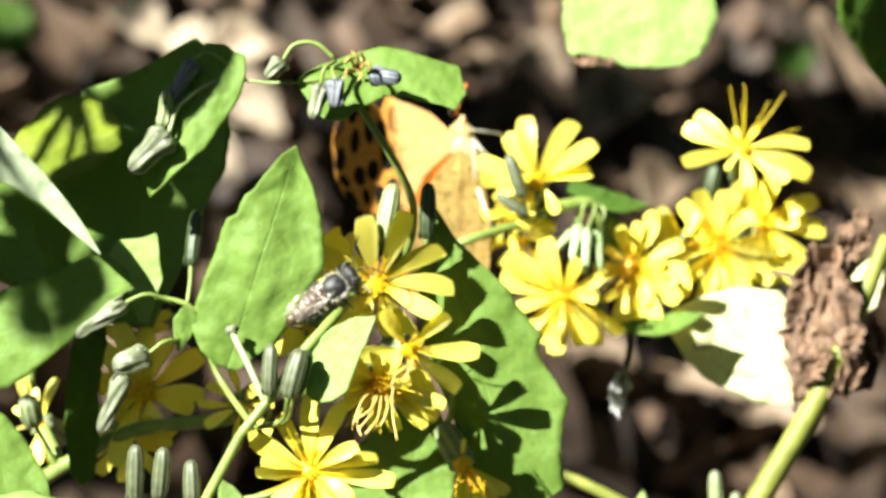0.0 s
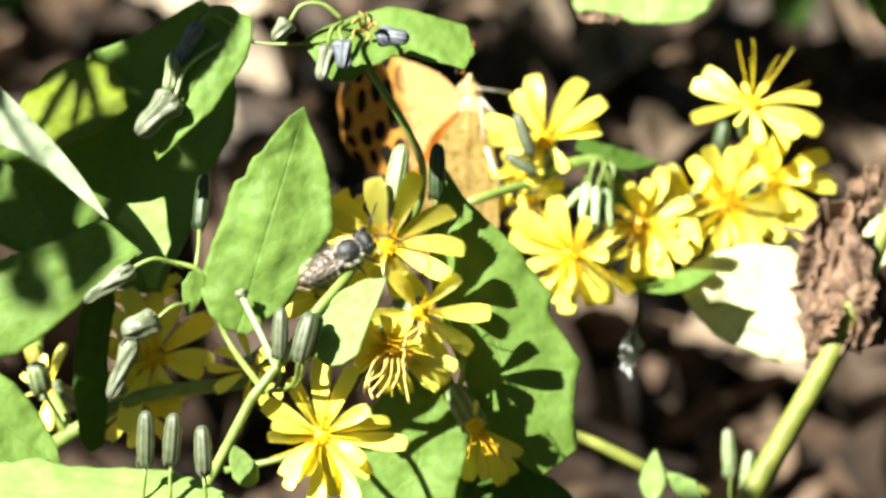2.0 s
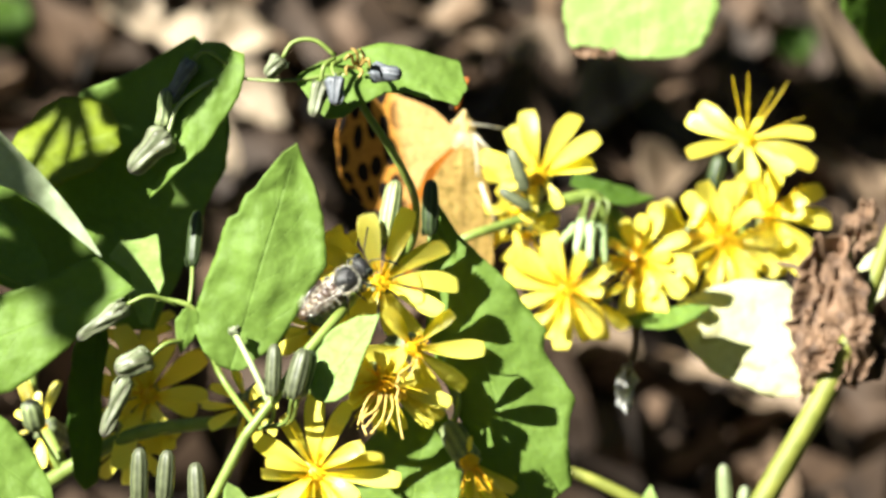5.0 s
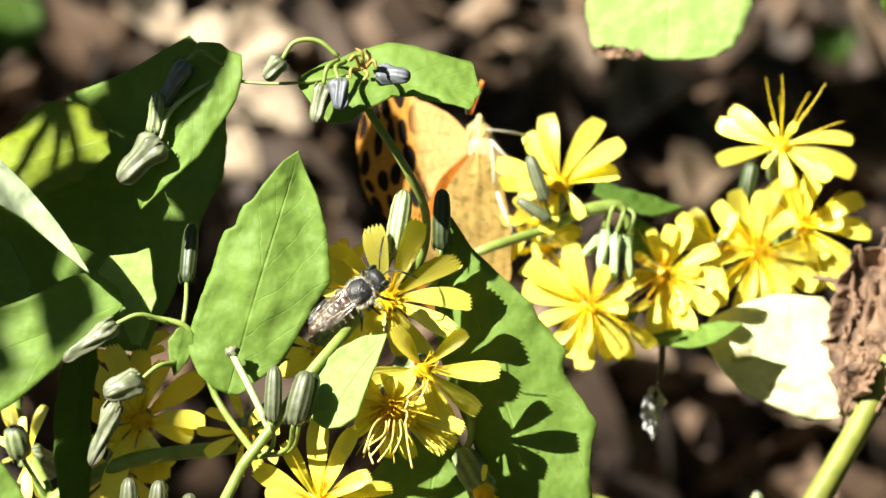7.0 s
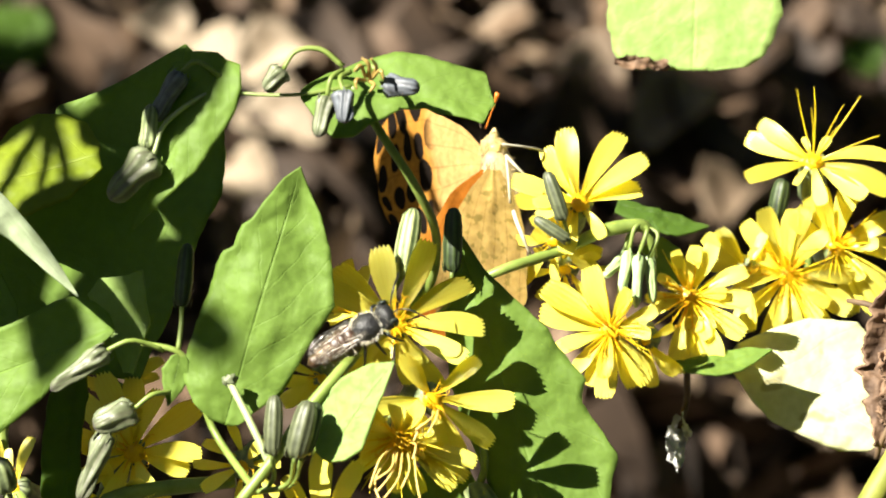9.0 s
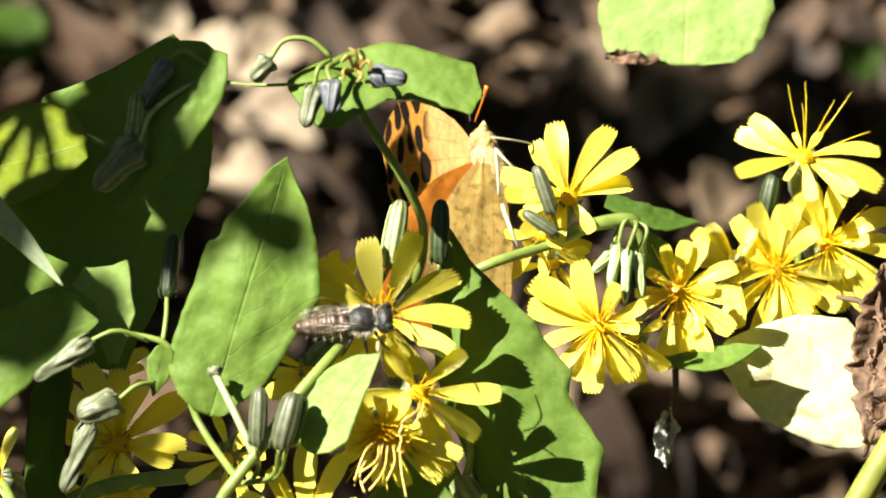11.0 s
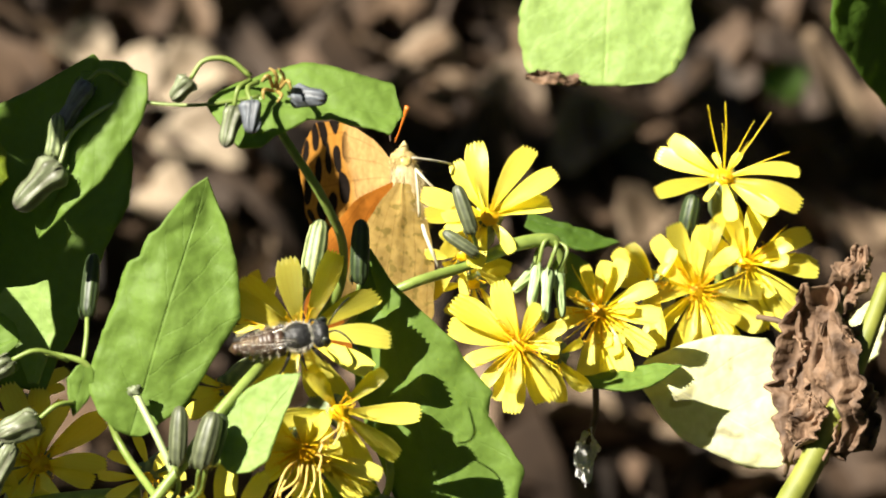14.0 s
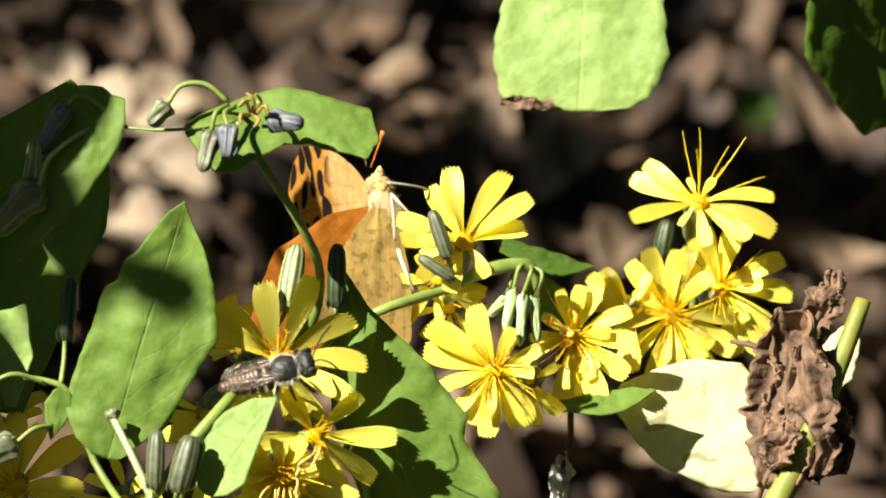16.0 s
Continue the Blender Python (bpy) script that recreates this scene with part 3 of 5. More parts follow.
    part("disc", blob((longest * 0.13, longest * 0.13, longest * 0.08), None, 0.3, 1500, (14, 10)), STAMEN, head, "", m @ pose(0, 0, 0.0004))
    if stalk:
        part("flower_stalk", tube([centre - face * 0.007, *stalk], [0.0004, 0.0005], 7), STEM, plant)
    return head


def bud(plant, base, tip, radius, mat=BUD, withered=0.0, seed=0, stalk=None, name="bud", stalk_mat=None):
    """A closed narrow flower bud with ribbed bracts, and its stalk. radius in mm."""
    d = tip - base
    ln, r = d.length, radius / 1000
    if withered:
        prof = [(0, 0.25 * r), (0.04 * ln, 0.8 * r), (0.16 * ln, 1.1 * r), (0.3 * ln, 1.0 * r), (0.5 * ln, 0.85 * r), (0.7 * ln, 0.8 * r), (0.86 * ln, 0.7 * r), (0.96 * ln, 0.42 * r), (ln, 0.1 * r)]
    else:
        prof = [(0, 0.3 * r), (0.03 * ln, 0.7 * r), (0.12 * ln, 0.95 * r), (0.4 * ln, 1.05 * r), (0.7 * ln, 1.0 * r), (0.88 * ln, 0.85 * r), (0.97 * ln, 0.55 * r), (ln, 0.2 * r)]
    if withered:
        prof = [(p.x, p.y) for p in spline([Vector((x, y, 0)) for x, y in prof], 3)]
    bm = lathe(prof, 32, 8 if not withered else 7, 0.14 if not withered else 0.22, 0.9 * withered, withered * 0.55, seed)
    ob = part(name, bm, mat, plant, "", axes(base, d, NEAR + UP * 0.3 + RIGHT * 0.2))
    # small outer bracts round the foot
    for k in range(5):
        a = 72 * k + seed * 17
        me = leaf_mesh(ln * 0.2, LANCE, teeth=1, tooth=0, ns=6, nt=2, bend=0.1)
        part("bract", me, mat, ob, "", PLACE[ob] @ pose(0, 0, 0, a, 0, 0) @ pose(-0.0002, 0, r * 0.85, 0, -12, 0))
    if stalk:
        part("bud_stalk", tube([base, *stalk], [0.00026, 0.00030], 7), stalk_mat or STEM, plant)
    return ob


def stem(plant, points, radii, mat=STEM, name="stem", label=""):
    return part(name, tube(points, [r / 1000 for r in radii], 10, 6, rough=0.08), mat, plant, label)


def crumpled_mesh(length, width, seed, depth):
    """A dry blade creased and puckered in all directions, with a torn rim."""
    bm = bmesh.new()
    n, k = 64, 44
    grid = []
    for i in range(n + 1):
        row = []
        for j in range(k + 1):
            s, t = i / n, j / k * 2 - 1
            w = width * math.sin(math.pi * (0.08 + 0.88 * s)) ** 0.6 * (1 + 0.35 * noise.noise(Vector((s * 7, t > 0, seed))) + 0.22 * noise.noise(Vector((s * 23, t > 0, seed))))
            p = Vector((s * length, t * w, 0))
            q = Vector((s * 2.4, t * 1.3, seed))
            r = Vector(noise.noise_vector(q)) + 0.5 * Vector(noise.noise_vector(q * 2.3)) + 0.06 * Vector(noise.noise_vector(q * 4.6)) + 0.014 * Vector(noise.noise_vector(q * 10.0)) + 0.004 * Vector(noise.noise_vector(q * 25.0))
            crease = 1 - 2 * abs(noise.noise(q * 0.7 + Vector((5, 5, 5)))) + 0.3 * (1 - 2 * abs(noise.noise(q * 1.7 + Vector((9, 2, 5)))))
            p += Vector((r.x * 0.5, r.y * 0.6, r.z * 1.2 + crease * 1.3)) * depth
            row.append(bm.verts.new(p))
        grid.append(row)
    for i in range(n):
        for j in range(k):
            bm.faces.new((grid[i][j], grid[i + 1][j], grid[i + 1][j + 1], grid[i][j + 1]))
    return mesh_of(bm, "crumpled_leaf")


# ======== ground ========
def build_ground():
    bm = bmesh.new()
    n = 60
    grid = []
    for i in range(n + 1):
        row = []
        for j in range(n + 1):
            a, b = (i / n * 2 - 1), (j / n * 2 - 1)
            x, y = 60 * a * abs(a) ** 3, 1.0 + 60 * b * abs(b) ** 3
            z = 0.03 * noise.noise(Vector((x * 3, y * 3, 0))) * min(1, 3 * max(abs(a), abs(b))) - 0.004
            row.append(bm.verts.new((x, y, z)))
        grid.append(row)
    for i in range(n):
        for j in range(n):
            bm.faces.new((grid[i][j], grid[i + 1][j], grid[i + 1][j + 1], grid[i][j + 1]))
    ob = part("ground", bm, SOIL, None)
    tagged(ob, "dark brown woodland soil under dead leaves", "ground", kind="structure")


def build_litter():
    rnd = random.Random(5)
    verts, faces = [], []

    def add(x, y, z, length, width, turn, tilt, rollx, curl):
        m = Matrix.Translation((x, y, z)) @ Euler((radians(rollx), radians(tilt), radians(turn))).to_matrix().to_4x4()
        k0 = len(verts)
        for i in range(7):
            s = i / 6
            w = width * (math.sin(math.pi * (0.06 + 0.88 * s)) ** 0.8)
            for j in (-1, 0, 1):
                p = m @ Vector(((s - 0.5) * length, j * w * (1 + 0.2 * math.sin(7 * s + x * 90)), curl * length * (s - 0.5) ** 2 + abs(j) * curl * width * 1.5 + 0.002 * math.sin(s * 11 + y * 70) * j))
                verts.append(p[:])
        for i in range(6):
            for j in range(2):
                a = k0 + i * 3 + j
                faces.append((a, a + 3, a + 4, a + 1))

    for k in range(7200):
        if k < 4200:
            x, y = rnd.gauss(0, 0.15), 1.30 + rnd.gauss(0, 0.22)
        else:
            x, y = rnd.gauss(0, 1.4), 0.9 + rnd.gauss(0, 1.4)
        if rnd.random() < 0.45:
            ln, wd = rnd.uniform(0.05, 0.12), rnd.uniform(0.005, 0.009)
        else:
            ln, wd = rnd.uniform(0.035, 0.075), rnd.uniform(0.011, 0.022)
        add(x, y, rnd.uniform(0.0, 0.03), ln, wd, rnd.gauss(-40, 50), rnd.gauss(0, 22), rnd.gauss(0, 28), rnd.uniform(-0.4, 0.7))
    me = bpy.data.meshes.new("leaf_litter")
    me.from_pydata(verts, [], faces)
    for p in me.polygons:
        p.use_smooth = True
    ob = part("leaf_litter", me, LITTER, None)
    tagged(ob, "brown and tan dead leaves scattered over the soil", "leaf litter", kind="stuff")


def build_thicket():
    """Dense shrubs added out of view round the clearing to dim skylight, open towards the sun."""
    rnd = random.Random(12)
    verts, faces = [], []
    sun_turn = math.atan2(-SUN_WAY.y, -SUN_WAY.x)
    for k in range(9000):
        a = rnd.uniform(-math.pi, math.pi)
        h = rnd.uniform(0, 1) ** 0.8
        gap = abs((a - sun_turn + math.pi) % (2 * math.pi) - math.pi)
        top = 5.0 if gap > 0.6 else 2.2
        r = rnd.uniform(4.0, 6.5)
        c = Vector((r * math.cos(a), 0.6 + r * math.sin(a), h * top * (0.8 + 0.2 * math.sin(a * 5))))
        m = Euler((rnd.uniform(0, 6.3), rnd.uniform(0, 6.3), rnd.uniform(0, 6.3))).to_matrix()
        ln = rnd.uniform(0.16, 0.34)
        i = len(verts)
        verts += [(c + m @ Vector(q) * ln)[:] for q in ((-1, 0, 0), (-0.2, 0.45, 0.1), (1, 0, -0.1), (-0.2, -0.45, 0.1))]
        faces += [(i, i + 1, i + 2), (i, i + 2, i + 3)]
    me = bpy.data.meshes.new("thicket")
    me.from_pydata(verts, [], faces)
    ob = part("thicket", me, LEAF_DEEP_SHADED, None)
    tagged(ob, "unseen dark green shrubs added all round to cut skylight", "thicket", kind="stuff")


def build_shrub():
    """A shrub added out of view beside the clearing; its leaves break the sun into patches on the ground."""
    rnd = random.Random(77)
    patch = Vector((0.0, 1.30, 0.0))
    middle = patch - SUN_WAY * 0.95
    foot = Vector((middle.x - 0.25, middle.y + 0.1, -0.01))
    sh = thing("shrub", Matrix.Translation(foot), "unseen green shrub added to dapple the ground with shade", "shrub")
    part("trunk", tube([foot, foot + Vector((0.03, 0, 0.5)), middle + Vector((-0.12, 0, 0)), middle + Vector((0.05, 0.05, 0.2))], [0.012, 0.009, 0.006, 0.002], 8), TWIG, sh)
    side = SUN_WAY.cross(Vector((0, 0, 1))).normalized()
    lift = side.cross(SUN_WAY)
    bm = bmesh.new()
    for k in range(112):
        c = middle + side * rnd.uniform(-0.24, 0.24) + lift * rnd.uniform(-0.3, 0.3) + SUN_WAY * rnd.uniform(-0.15, 0.15)
        if noise.noise(c * 10.0) > 0.09:
            continue
        # holes kept in the crown where sun patches are wanted
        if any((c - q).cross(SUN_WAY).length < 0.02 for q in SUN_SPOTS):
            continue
        m = Matrix.Translation(c) @ Euler((rnd.uniform(0, 6.3), rnd.uniform(0, 6.3), rnd.uniform(0, 6.3))).to_matrix().to_4x4()
        ln = rnd.uniform(0.055, 0.10)
        rows = []
        for i in range(6):
            w = 0.32 * ln * math.sin(math.pi * (0.04 + 0.94 * i / 5))
            rows.append([bm.verts.new(m @ Vector(((i / 5 - 0.5) * ln, j * w, abs(j) * w * 0.3))) for j in (-1, 0, 1)])
        for a, b in zip(rows, rows[1:]):
            for j in range(2):
                bm.faces.new((a[j], b[j], b[j + 1], a[j + 1]))
    tagged(part("crown", bm, LEAF_DEEP_SHADED, sh), kind="stuff")


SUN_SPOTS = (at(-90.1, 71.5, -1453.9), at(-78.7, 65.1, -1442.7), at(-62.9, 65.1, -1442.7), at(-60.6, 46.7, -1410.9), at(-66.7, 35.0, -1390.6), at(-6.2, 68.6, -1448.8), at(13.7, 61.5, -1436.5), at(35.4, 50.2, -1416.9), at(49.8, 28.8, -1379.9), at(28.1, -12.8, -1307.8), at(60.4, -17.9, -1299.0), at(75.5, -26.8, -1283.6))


def build_pale_leaves():
    """Pale dead leaves on top of the litter, in the gaps of the shade; their light tone lifts the sun patches."""
    rnd = random.Random(31)
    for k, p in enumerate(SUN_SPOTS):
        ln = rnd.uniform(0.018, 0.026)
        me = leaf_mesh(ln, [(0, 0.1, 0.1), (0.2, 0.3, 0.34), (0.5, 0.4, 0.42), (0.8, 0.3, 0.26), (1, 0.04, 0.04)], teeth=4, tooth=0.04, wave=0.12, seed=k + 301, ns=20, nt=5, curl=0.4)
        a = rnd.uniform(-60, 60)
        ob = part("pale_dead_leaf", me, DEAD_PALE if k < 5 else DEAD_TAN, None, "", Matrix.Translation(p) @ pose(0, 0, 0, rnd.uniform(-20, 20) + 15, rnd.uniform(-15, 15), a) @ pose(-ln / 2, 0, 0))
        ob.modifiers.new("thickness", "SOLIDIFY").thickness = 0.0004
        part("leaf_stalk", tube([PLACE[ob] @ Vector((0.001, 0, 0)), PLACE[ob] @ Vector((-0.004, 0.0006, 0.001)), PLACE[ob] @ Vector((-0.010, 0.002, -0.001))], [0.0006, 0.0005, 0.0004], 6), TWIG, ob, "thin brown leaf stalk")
        tagged(ob, "pale tan dead leaf brightening a sun patch on brown litter" if k < 5 else "light brown dead leaf lying on darker litter", "dead leaf", "pale dead leaves")


build_ground()
build_litter()
build_pale_leaves()
build_thicket()
build_shrub()


# ======== the plant with the bee ========
def ground_under(p, du=0.0, dy=0.0):
    return Vector((p.x + du, p.y + dy, -0.005))


def plant_at(p, label, name="flowering_plant"):
    return thing(name, Matrix.Translation(ground_under(p)), label, "plant", "yellow-flowered plants")


def build_bee_plant():
    foot = ground_under(at(-32.2, -39.5, 2.0), -0.02, 0.02)
    pl = plant_at(foot, "wild plant with yellow daisy flowers and clasping green leaves")
    # main stem from the soil up to the flowers, then on to the top leaf
    stem(pl, [foot, foot + (at(-30.1, -36.7, 2.0) - foot) * 0.55 + Vector((0.01, 0, 0)), at(-22.4, -18.5, 12.0), at(-18.4, -13.3, 12.0), at(-15.1, -8.5, 11.5), at(-11.8, -4.6, 10.0), at(-8.5, -0.7, 3.0)], [1.6, 1.2, 0.66, 0.66, 0.66, 0.66, 0.6])
    stem(pl, [at(-10.3, -1.3, -6.0), at(-2.6, 4.3, -5.0), at(-1.2, 10.0, 0.0), at(-3.7, 16.3, 6.0), at(-7.5, 22.2, 8.0), at(-10.3, 26.8, 9.0)], [0.6, 0.55, 0.5, 0.5, 0.48, 0.3])
    stem(pl, [at(-19.1, -14.9, 10.0), at(-20.9, -11.0, 9.0), at(-23.7, -5.6, 6.5)], [0.45, 0.42, 0.4], STEM_PALE, "leaf_stalk", "pale green leaf stalk")
    stem(pl, [at(-13.2, 4.9, 0.0), at(-12.9, 7.9, 1.0), at(-13.3, 10.0, 2.0)], [0.16, 0.16, 0.12], PETAL, "style", "thin yellow style")
    # blades
    leaf(pl, at(-24.4, -10.2, 4.0), at(-16.0, 18.1, 5.0), way(0.05, 0.25, 1), [(0, 0.0595, 0.0209), (0.02, 0.0828, 0.0598), (0.043, 0.129, 0.0717), (0.079, 0.156, 0.0902), (0.127, 0.191, 0.128), (0.18, 0.212, 0.17), (0.341, 0.206, 0.21), (0.374, 0.202, 0.218), (0.459, 0.193, 0.246), (0.526, 0.196, 0.267), (0.604, 0.192, 0.238), (0.632, 0.156, 0.228), (0.733, 0.148, 0.191), (0.768, 0.118, 0.172), (0.855, 0.0923, 0.124), (0.951, 0.0485, 0.0407), (1, 0.004, 0.004)], seed=3, bend=0.03, fold=-0.06, wave=0.058, teeth=14, tooth=0.006)
    leaf(pl, at(-16.0, 26.0, 9.0), at(5.4, 24.8, 9.0), way(-0.3, 0.5, 0.8), [(0, 0.0176, 0.0382), (0.037, 0.0501, 0.0937), (0.095, 0.0952, 0.174), (0.133, 0.125, 0.208), (0.186, 0.15, 0.256), (0.3, 0.203, 0.245), (0.33, 0.217, 0.216), (0.368, 0.228, 0.179), (0.472, 0.257, 0.112), (0.526, 0.252, 0.0766), (0.588, 0.245, 0.0656), (0.62, 0.235, 0.0599), (0.676, 0.217, 0.0768), (0.911, 0.195, 0.118), (0.949, 0.191, 0.139), (1, 0.004, 0.004)], seed=8, bend=0.03, teeth=9, tooth=0.006)
    leaf(pl, at(-23.9, 29.6, 6.0), at(-34.3, 11.6, 8.0), way(-0.05, 0.45, 0.88), [(0, 0.0752, 0.0668), (0.055, 0.117, 0.189), (0.108, 0.157, 0.162), (0.14, 0.165, 0.236), (0.228, 0.189, 0.22), (0.266, 0.187, 0.213), (0.335, 0.182, 0.175), (0.426, 0.177, 0.125), (0.566, 0.174, 0.0619), (0.614, 0.173, 0.0371), (0.686, 0.145, 3.41e-06), (0.795, 0.104, 0.00526), (0.818, 0.0929, 0.00637), (0.921, 0.0453, 0.0353), (0.951, 0.0296, 0.0437), (1, 0.004, 0.004)], seed=5, bend=0.05, fold=0.15, teeth=9, tooth=0.006)
    leaf(pl, at(1.1, 10.1, -10.0), at(13.7, -27.8, -10.0), way(-0.25, 0.3, 0.92), [(0, 0.0173, 0.0127), (0.045, 0.0315, 0.0366), (0.102, 0.0496, 0.0635), (0.161, 0.0862, 0.0915), (0.191, 0.103, 0.106), (0.3, 0.163, 0.131), (0.367, 0.172, 0.147), (0.484, 0.216, 0.14), (0.545, 0.184, 0.137), (0.617, 0.207, 0.132), (0.712, 0.238, 0.126), (0.762, 0.2, 0.121), (0.814, 0.174, 0.116), (0.851, 0.165, 0.112), (0.933, 0.145, 0.0493), (0.954, 0.14, 0.0351), (1, 0.004, 0.004)], seed=12, bend=0.04, teeth=12, tooth=0.006)
    leaf(pl, at(-13.4, -13.9, 13.0), at(-5.6, -3.1, 13.0), way(-0.2, 0.4, 0.88), [(0, 0.0833, 0.0609), (0.099, 0.166, 0.174), (0.184, 0.238, 0.198), (0.262, 0.282, 0.221), (0.392, 0.355, 0.181), (0.451, 0.338, 0.163), (0.619, 0.29, 0.112), (0.665, 0.264, 0.0984), (0.874, 0.146, 0.044), (1, 0.004, 0.004)], LEAF_PALE, seed=2, teeth=2, tooth=0.004)
    leaf(pl, at(-29.2, -2.4, 4.0), at(-30.6, -8.1, 4.0), way(0.2, 0.4, 0.9), OVATE, seed=4, teeth=4, ns=20, nt=5)
    leaf(pl, at(2.5, -27.8, -16.0), at(20.0, -33.1, -14.0), way(-0.2, 0.7, 0.7), OVATE, LEAF_DEEP_SHADED, seed=17)
    leaf(pl, at(-22.2, -29.5, 6.0), at(-25.0, -23.9, 7.0), way(-0.2, 0.3, 0.9), OVATE, LEAF_PALE, seed=21, ns=20, nt=5)
    leaf(pl, at(0.5, -14.3, -14.0), at(-3.5, -35.4, -14.0), way(-0.1, 0.4, 0.9), [(0, 0.0656, 0.0775), (0.109, 0.144, 0.222), (0.169, 0.188, 0.256), (0.336, 0.24, 0.351), (0.361, 0.248, 0.354), (0.558, 0.279, 0.378), (0.614, 0.285, 0.385), (0.79, 0.306, 0.363), (0.879, 0.178, 0.352), (1, 0.004, 0.004)], LEAF, seed=31)
    part("joint_tuft", blob((0.0008, 0.0006, 0.0007), Matrix.Translation(at(-23.7, -5.3, 6.6)), 0.7, 2500), BUD_GREY, pl, "tiny grey-green tuft")
    # flowers
    petalled(pl, at(-5.7, 0.7, 0.0), way(0.15, 0.15, 0.97), [(3.0, 0.9), (1.2, 5.7), (-2.2, 8.9), (-7.7, 8.3), (-11.6, 6.0), (0.8, -3.0), (-1.6, -6.3), (-4.6, -5.0), (-7.7, -5.0), (-11.2, -4.9), (-12.6, 4.3)], 4, 26, 60, 0.34, lift=0.12, stalk=[at(-8.9, -2.1, -7.0), at(-10.3, -2.8, -7.0)])
    petalled(pl, at(-1.7, -7.4, 3.0), way(0.3, -0.1, 0.95), [(2.6, -3.5), (6.3, -7.8), (4.1, -11.8), (1.4, -13.5), (-0.4, -14.0), (-4.7, -3.4), (-7.4, -8.1), (-6.0, -10.3), (-3.5, -4.1)], 7, 16, 45, 0.4, lift=0.2, slim=1.0, stalk=[at(-7.5, -12.7, -3.0), at(-16.0, -11.3, -1.0)])
    petalled(pl, at(-5.3, -11.5, 7.0), way(-0.05, -0.5, 0.85), [(-9.0, -12.7), (-9.4, -14.9), (-5.6, -16.7), (-3.3, -17.1), (0.3, -16.2), (1.6, -15.6), (2.2, -14.2), (-8.6, -11.0), (-7.6, -9.5), (-5.3, -9.1), (-2.8, -10.0), (-1.3, -12.1)], 9, 46, 55, 0.42, lift=0.1, slim=0.95, extra=16, threads=26, stalk=[at(-9.6, -12.0, -1.0), at(-17.4, -13.4, 1.0)])
    petalled(pl, at(-13.6, -23.0, 8.0), way(0.05, 0.1, 1), [(-14.1, -14.0), (-10.2, -15.1), (-6.4, -20.7), (-4.1, -23.8), (-8.1, -26.8), (-9.6, -30.4), (-14.2, -32.0), (-17.3, -28.8), (-20.3, -19.6), (-17.3, -16.8), (-12.2, -29.5)], 11, 20, 55, 0.34, lift=0.15, slim=0.95, extra=8, threads=10, stalk=[at(-17.3, -25.4, 2.0), at(-25.9, -27.5, 1.0)])
    petalled(pl, at(5.3, -21.6, -4.0), way(0.3, -0.5, 0.7), [(5.4, -19.3), (10.7, -24.7), (10.5, -27.9), (8.9, -28.6), (6.8, -28.4), (4.7, -28.3), (8.0, -24.9)], 13, 7, 30, 0.5, lift=0.1, slim=0.75, stalk=[at(3.9, -15.5, -8.0), at(2.5, -8.4, -12.0)])
    petalled(pl, at(-13.6, -5.1, -4.0), way(-0.3, -0.3, 0.8), [(-17.8, -7.8), (-17.1, -5.4), (-15.8, -7.3), (-14.6, -8.8), (-12.1, -6.6), (-11.4, -4.1), (-16.4, -4.1)], 15, 5, slim=1.12, extra=5)
    petalled(pl, at(-9.7, 1.8, -9.0), way(-0.4, 0.4, 0.7), [(-12.7, 4.6), (-13.1, 2.7), (-12.4, 6.0), (-11.4, 7.0), (-9.7, 6.5), (-12.2, 0.9)], 19, 5, slim=1.12, extra=5)
    for a, b, c in (
            (at(-5.7, -13.0, 10.0), at(-6.2, -15.1, 13.0), at(-7.8, -16.2, 13.5)),
            (at(-5.3, -13.0, 10.0), at(-6.1, -15.7, 13.0), at(-7.5, -17.4, 13.5)),
            (at(-4.8, -13.3, 10.0), at(-5.4, -16.4, 13.0), at(-6.7, -18.1, 13.5)),
            (at(-4.2, -13.3, 10.0), at(-4.1, -15.4, 13.0), at(-4.8, -17.0, 13.5)),
            (at(-3.5, -13.3, 10.0), at(-3.2, -16.3, 13.0), at(-2.7, -18.8, 13.5)),
            (at(-5.9, -12.7, 10.0), at(-7.2, -13.9, 13.0), at(-8.3, -17.0, 13.5)),
            (at(-2.5, -11.5, 10.0), at(-2.8, -10.2, 13.0), at(-3.5, -11.9, 13.5)),
            (at(-0.9, -8.5, 10.0), at(-1.3, -9.9, 13.0), at(-2.0, -11.1, 13.5)),
            (at(-1.4, -8.7, 10.0), at(-1.8, -9.6, 13.0), at(-3.3, -10.7, 13.5)),
            (at(-6.2, -13.3, 10.0), at(-7.7, -17.0, 13.0), at(-7.2, -18.3, 13.5)),
            (at(-3.8, -12.1, 10.0), at(-3.3, -12.7, 13.0), at(-3.6, -13.9, 13.5))):
        stem(pl, [a, b, c], [0.10, 0.11, 0.13], STYLE, "style", "pale forked style")
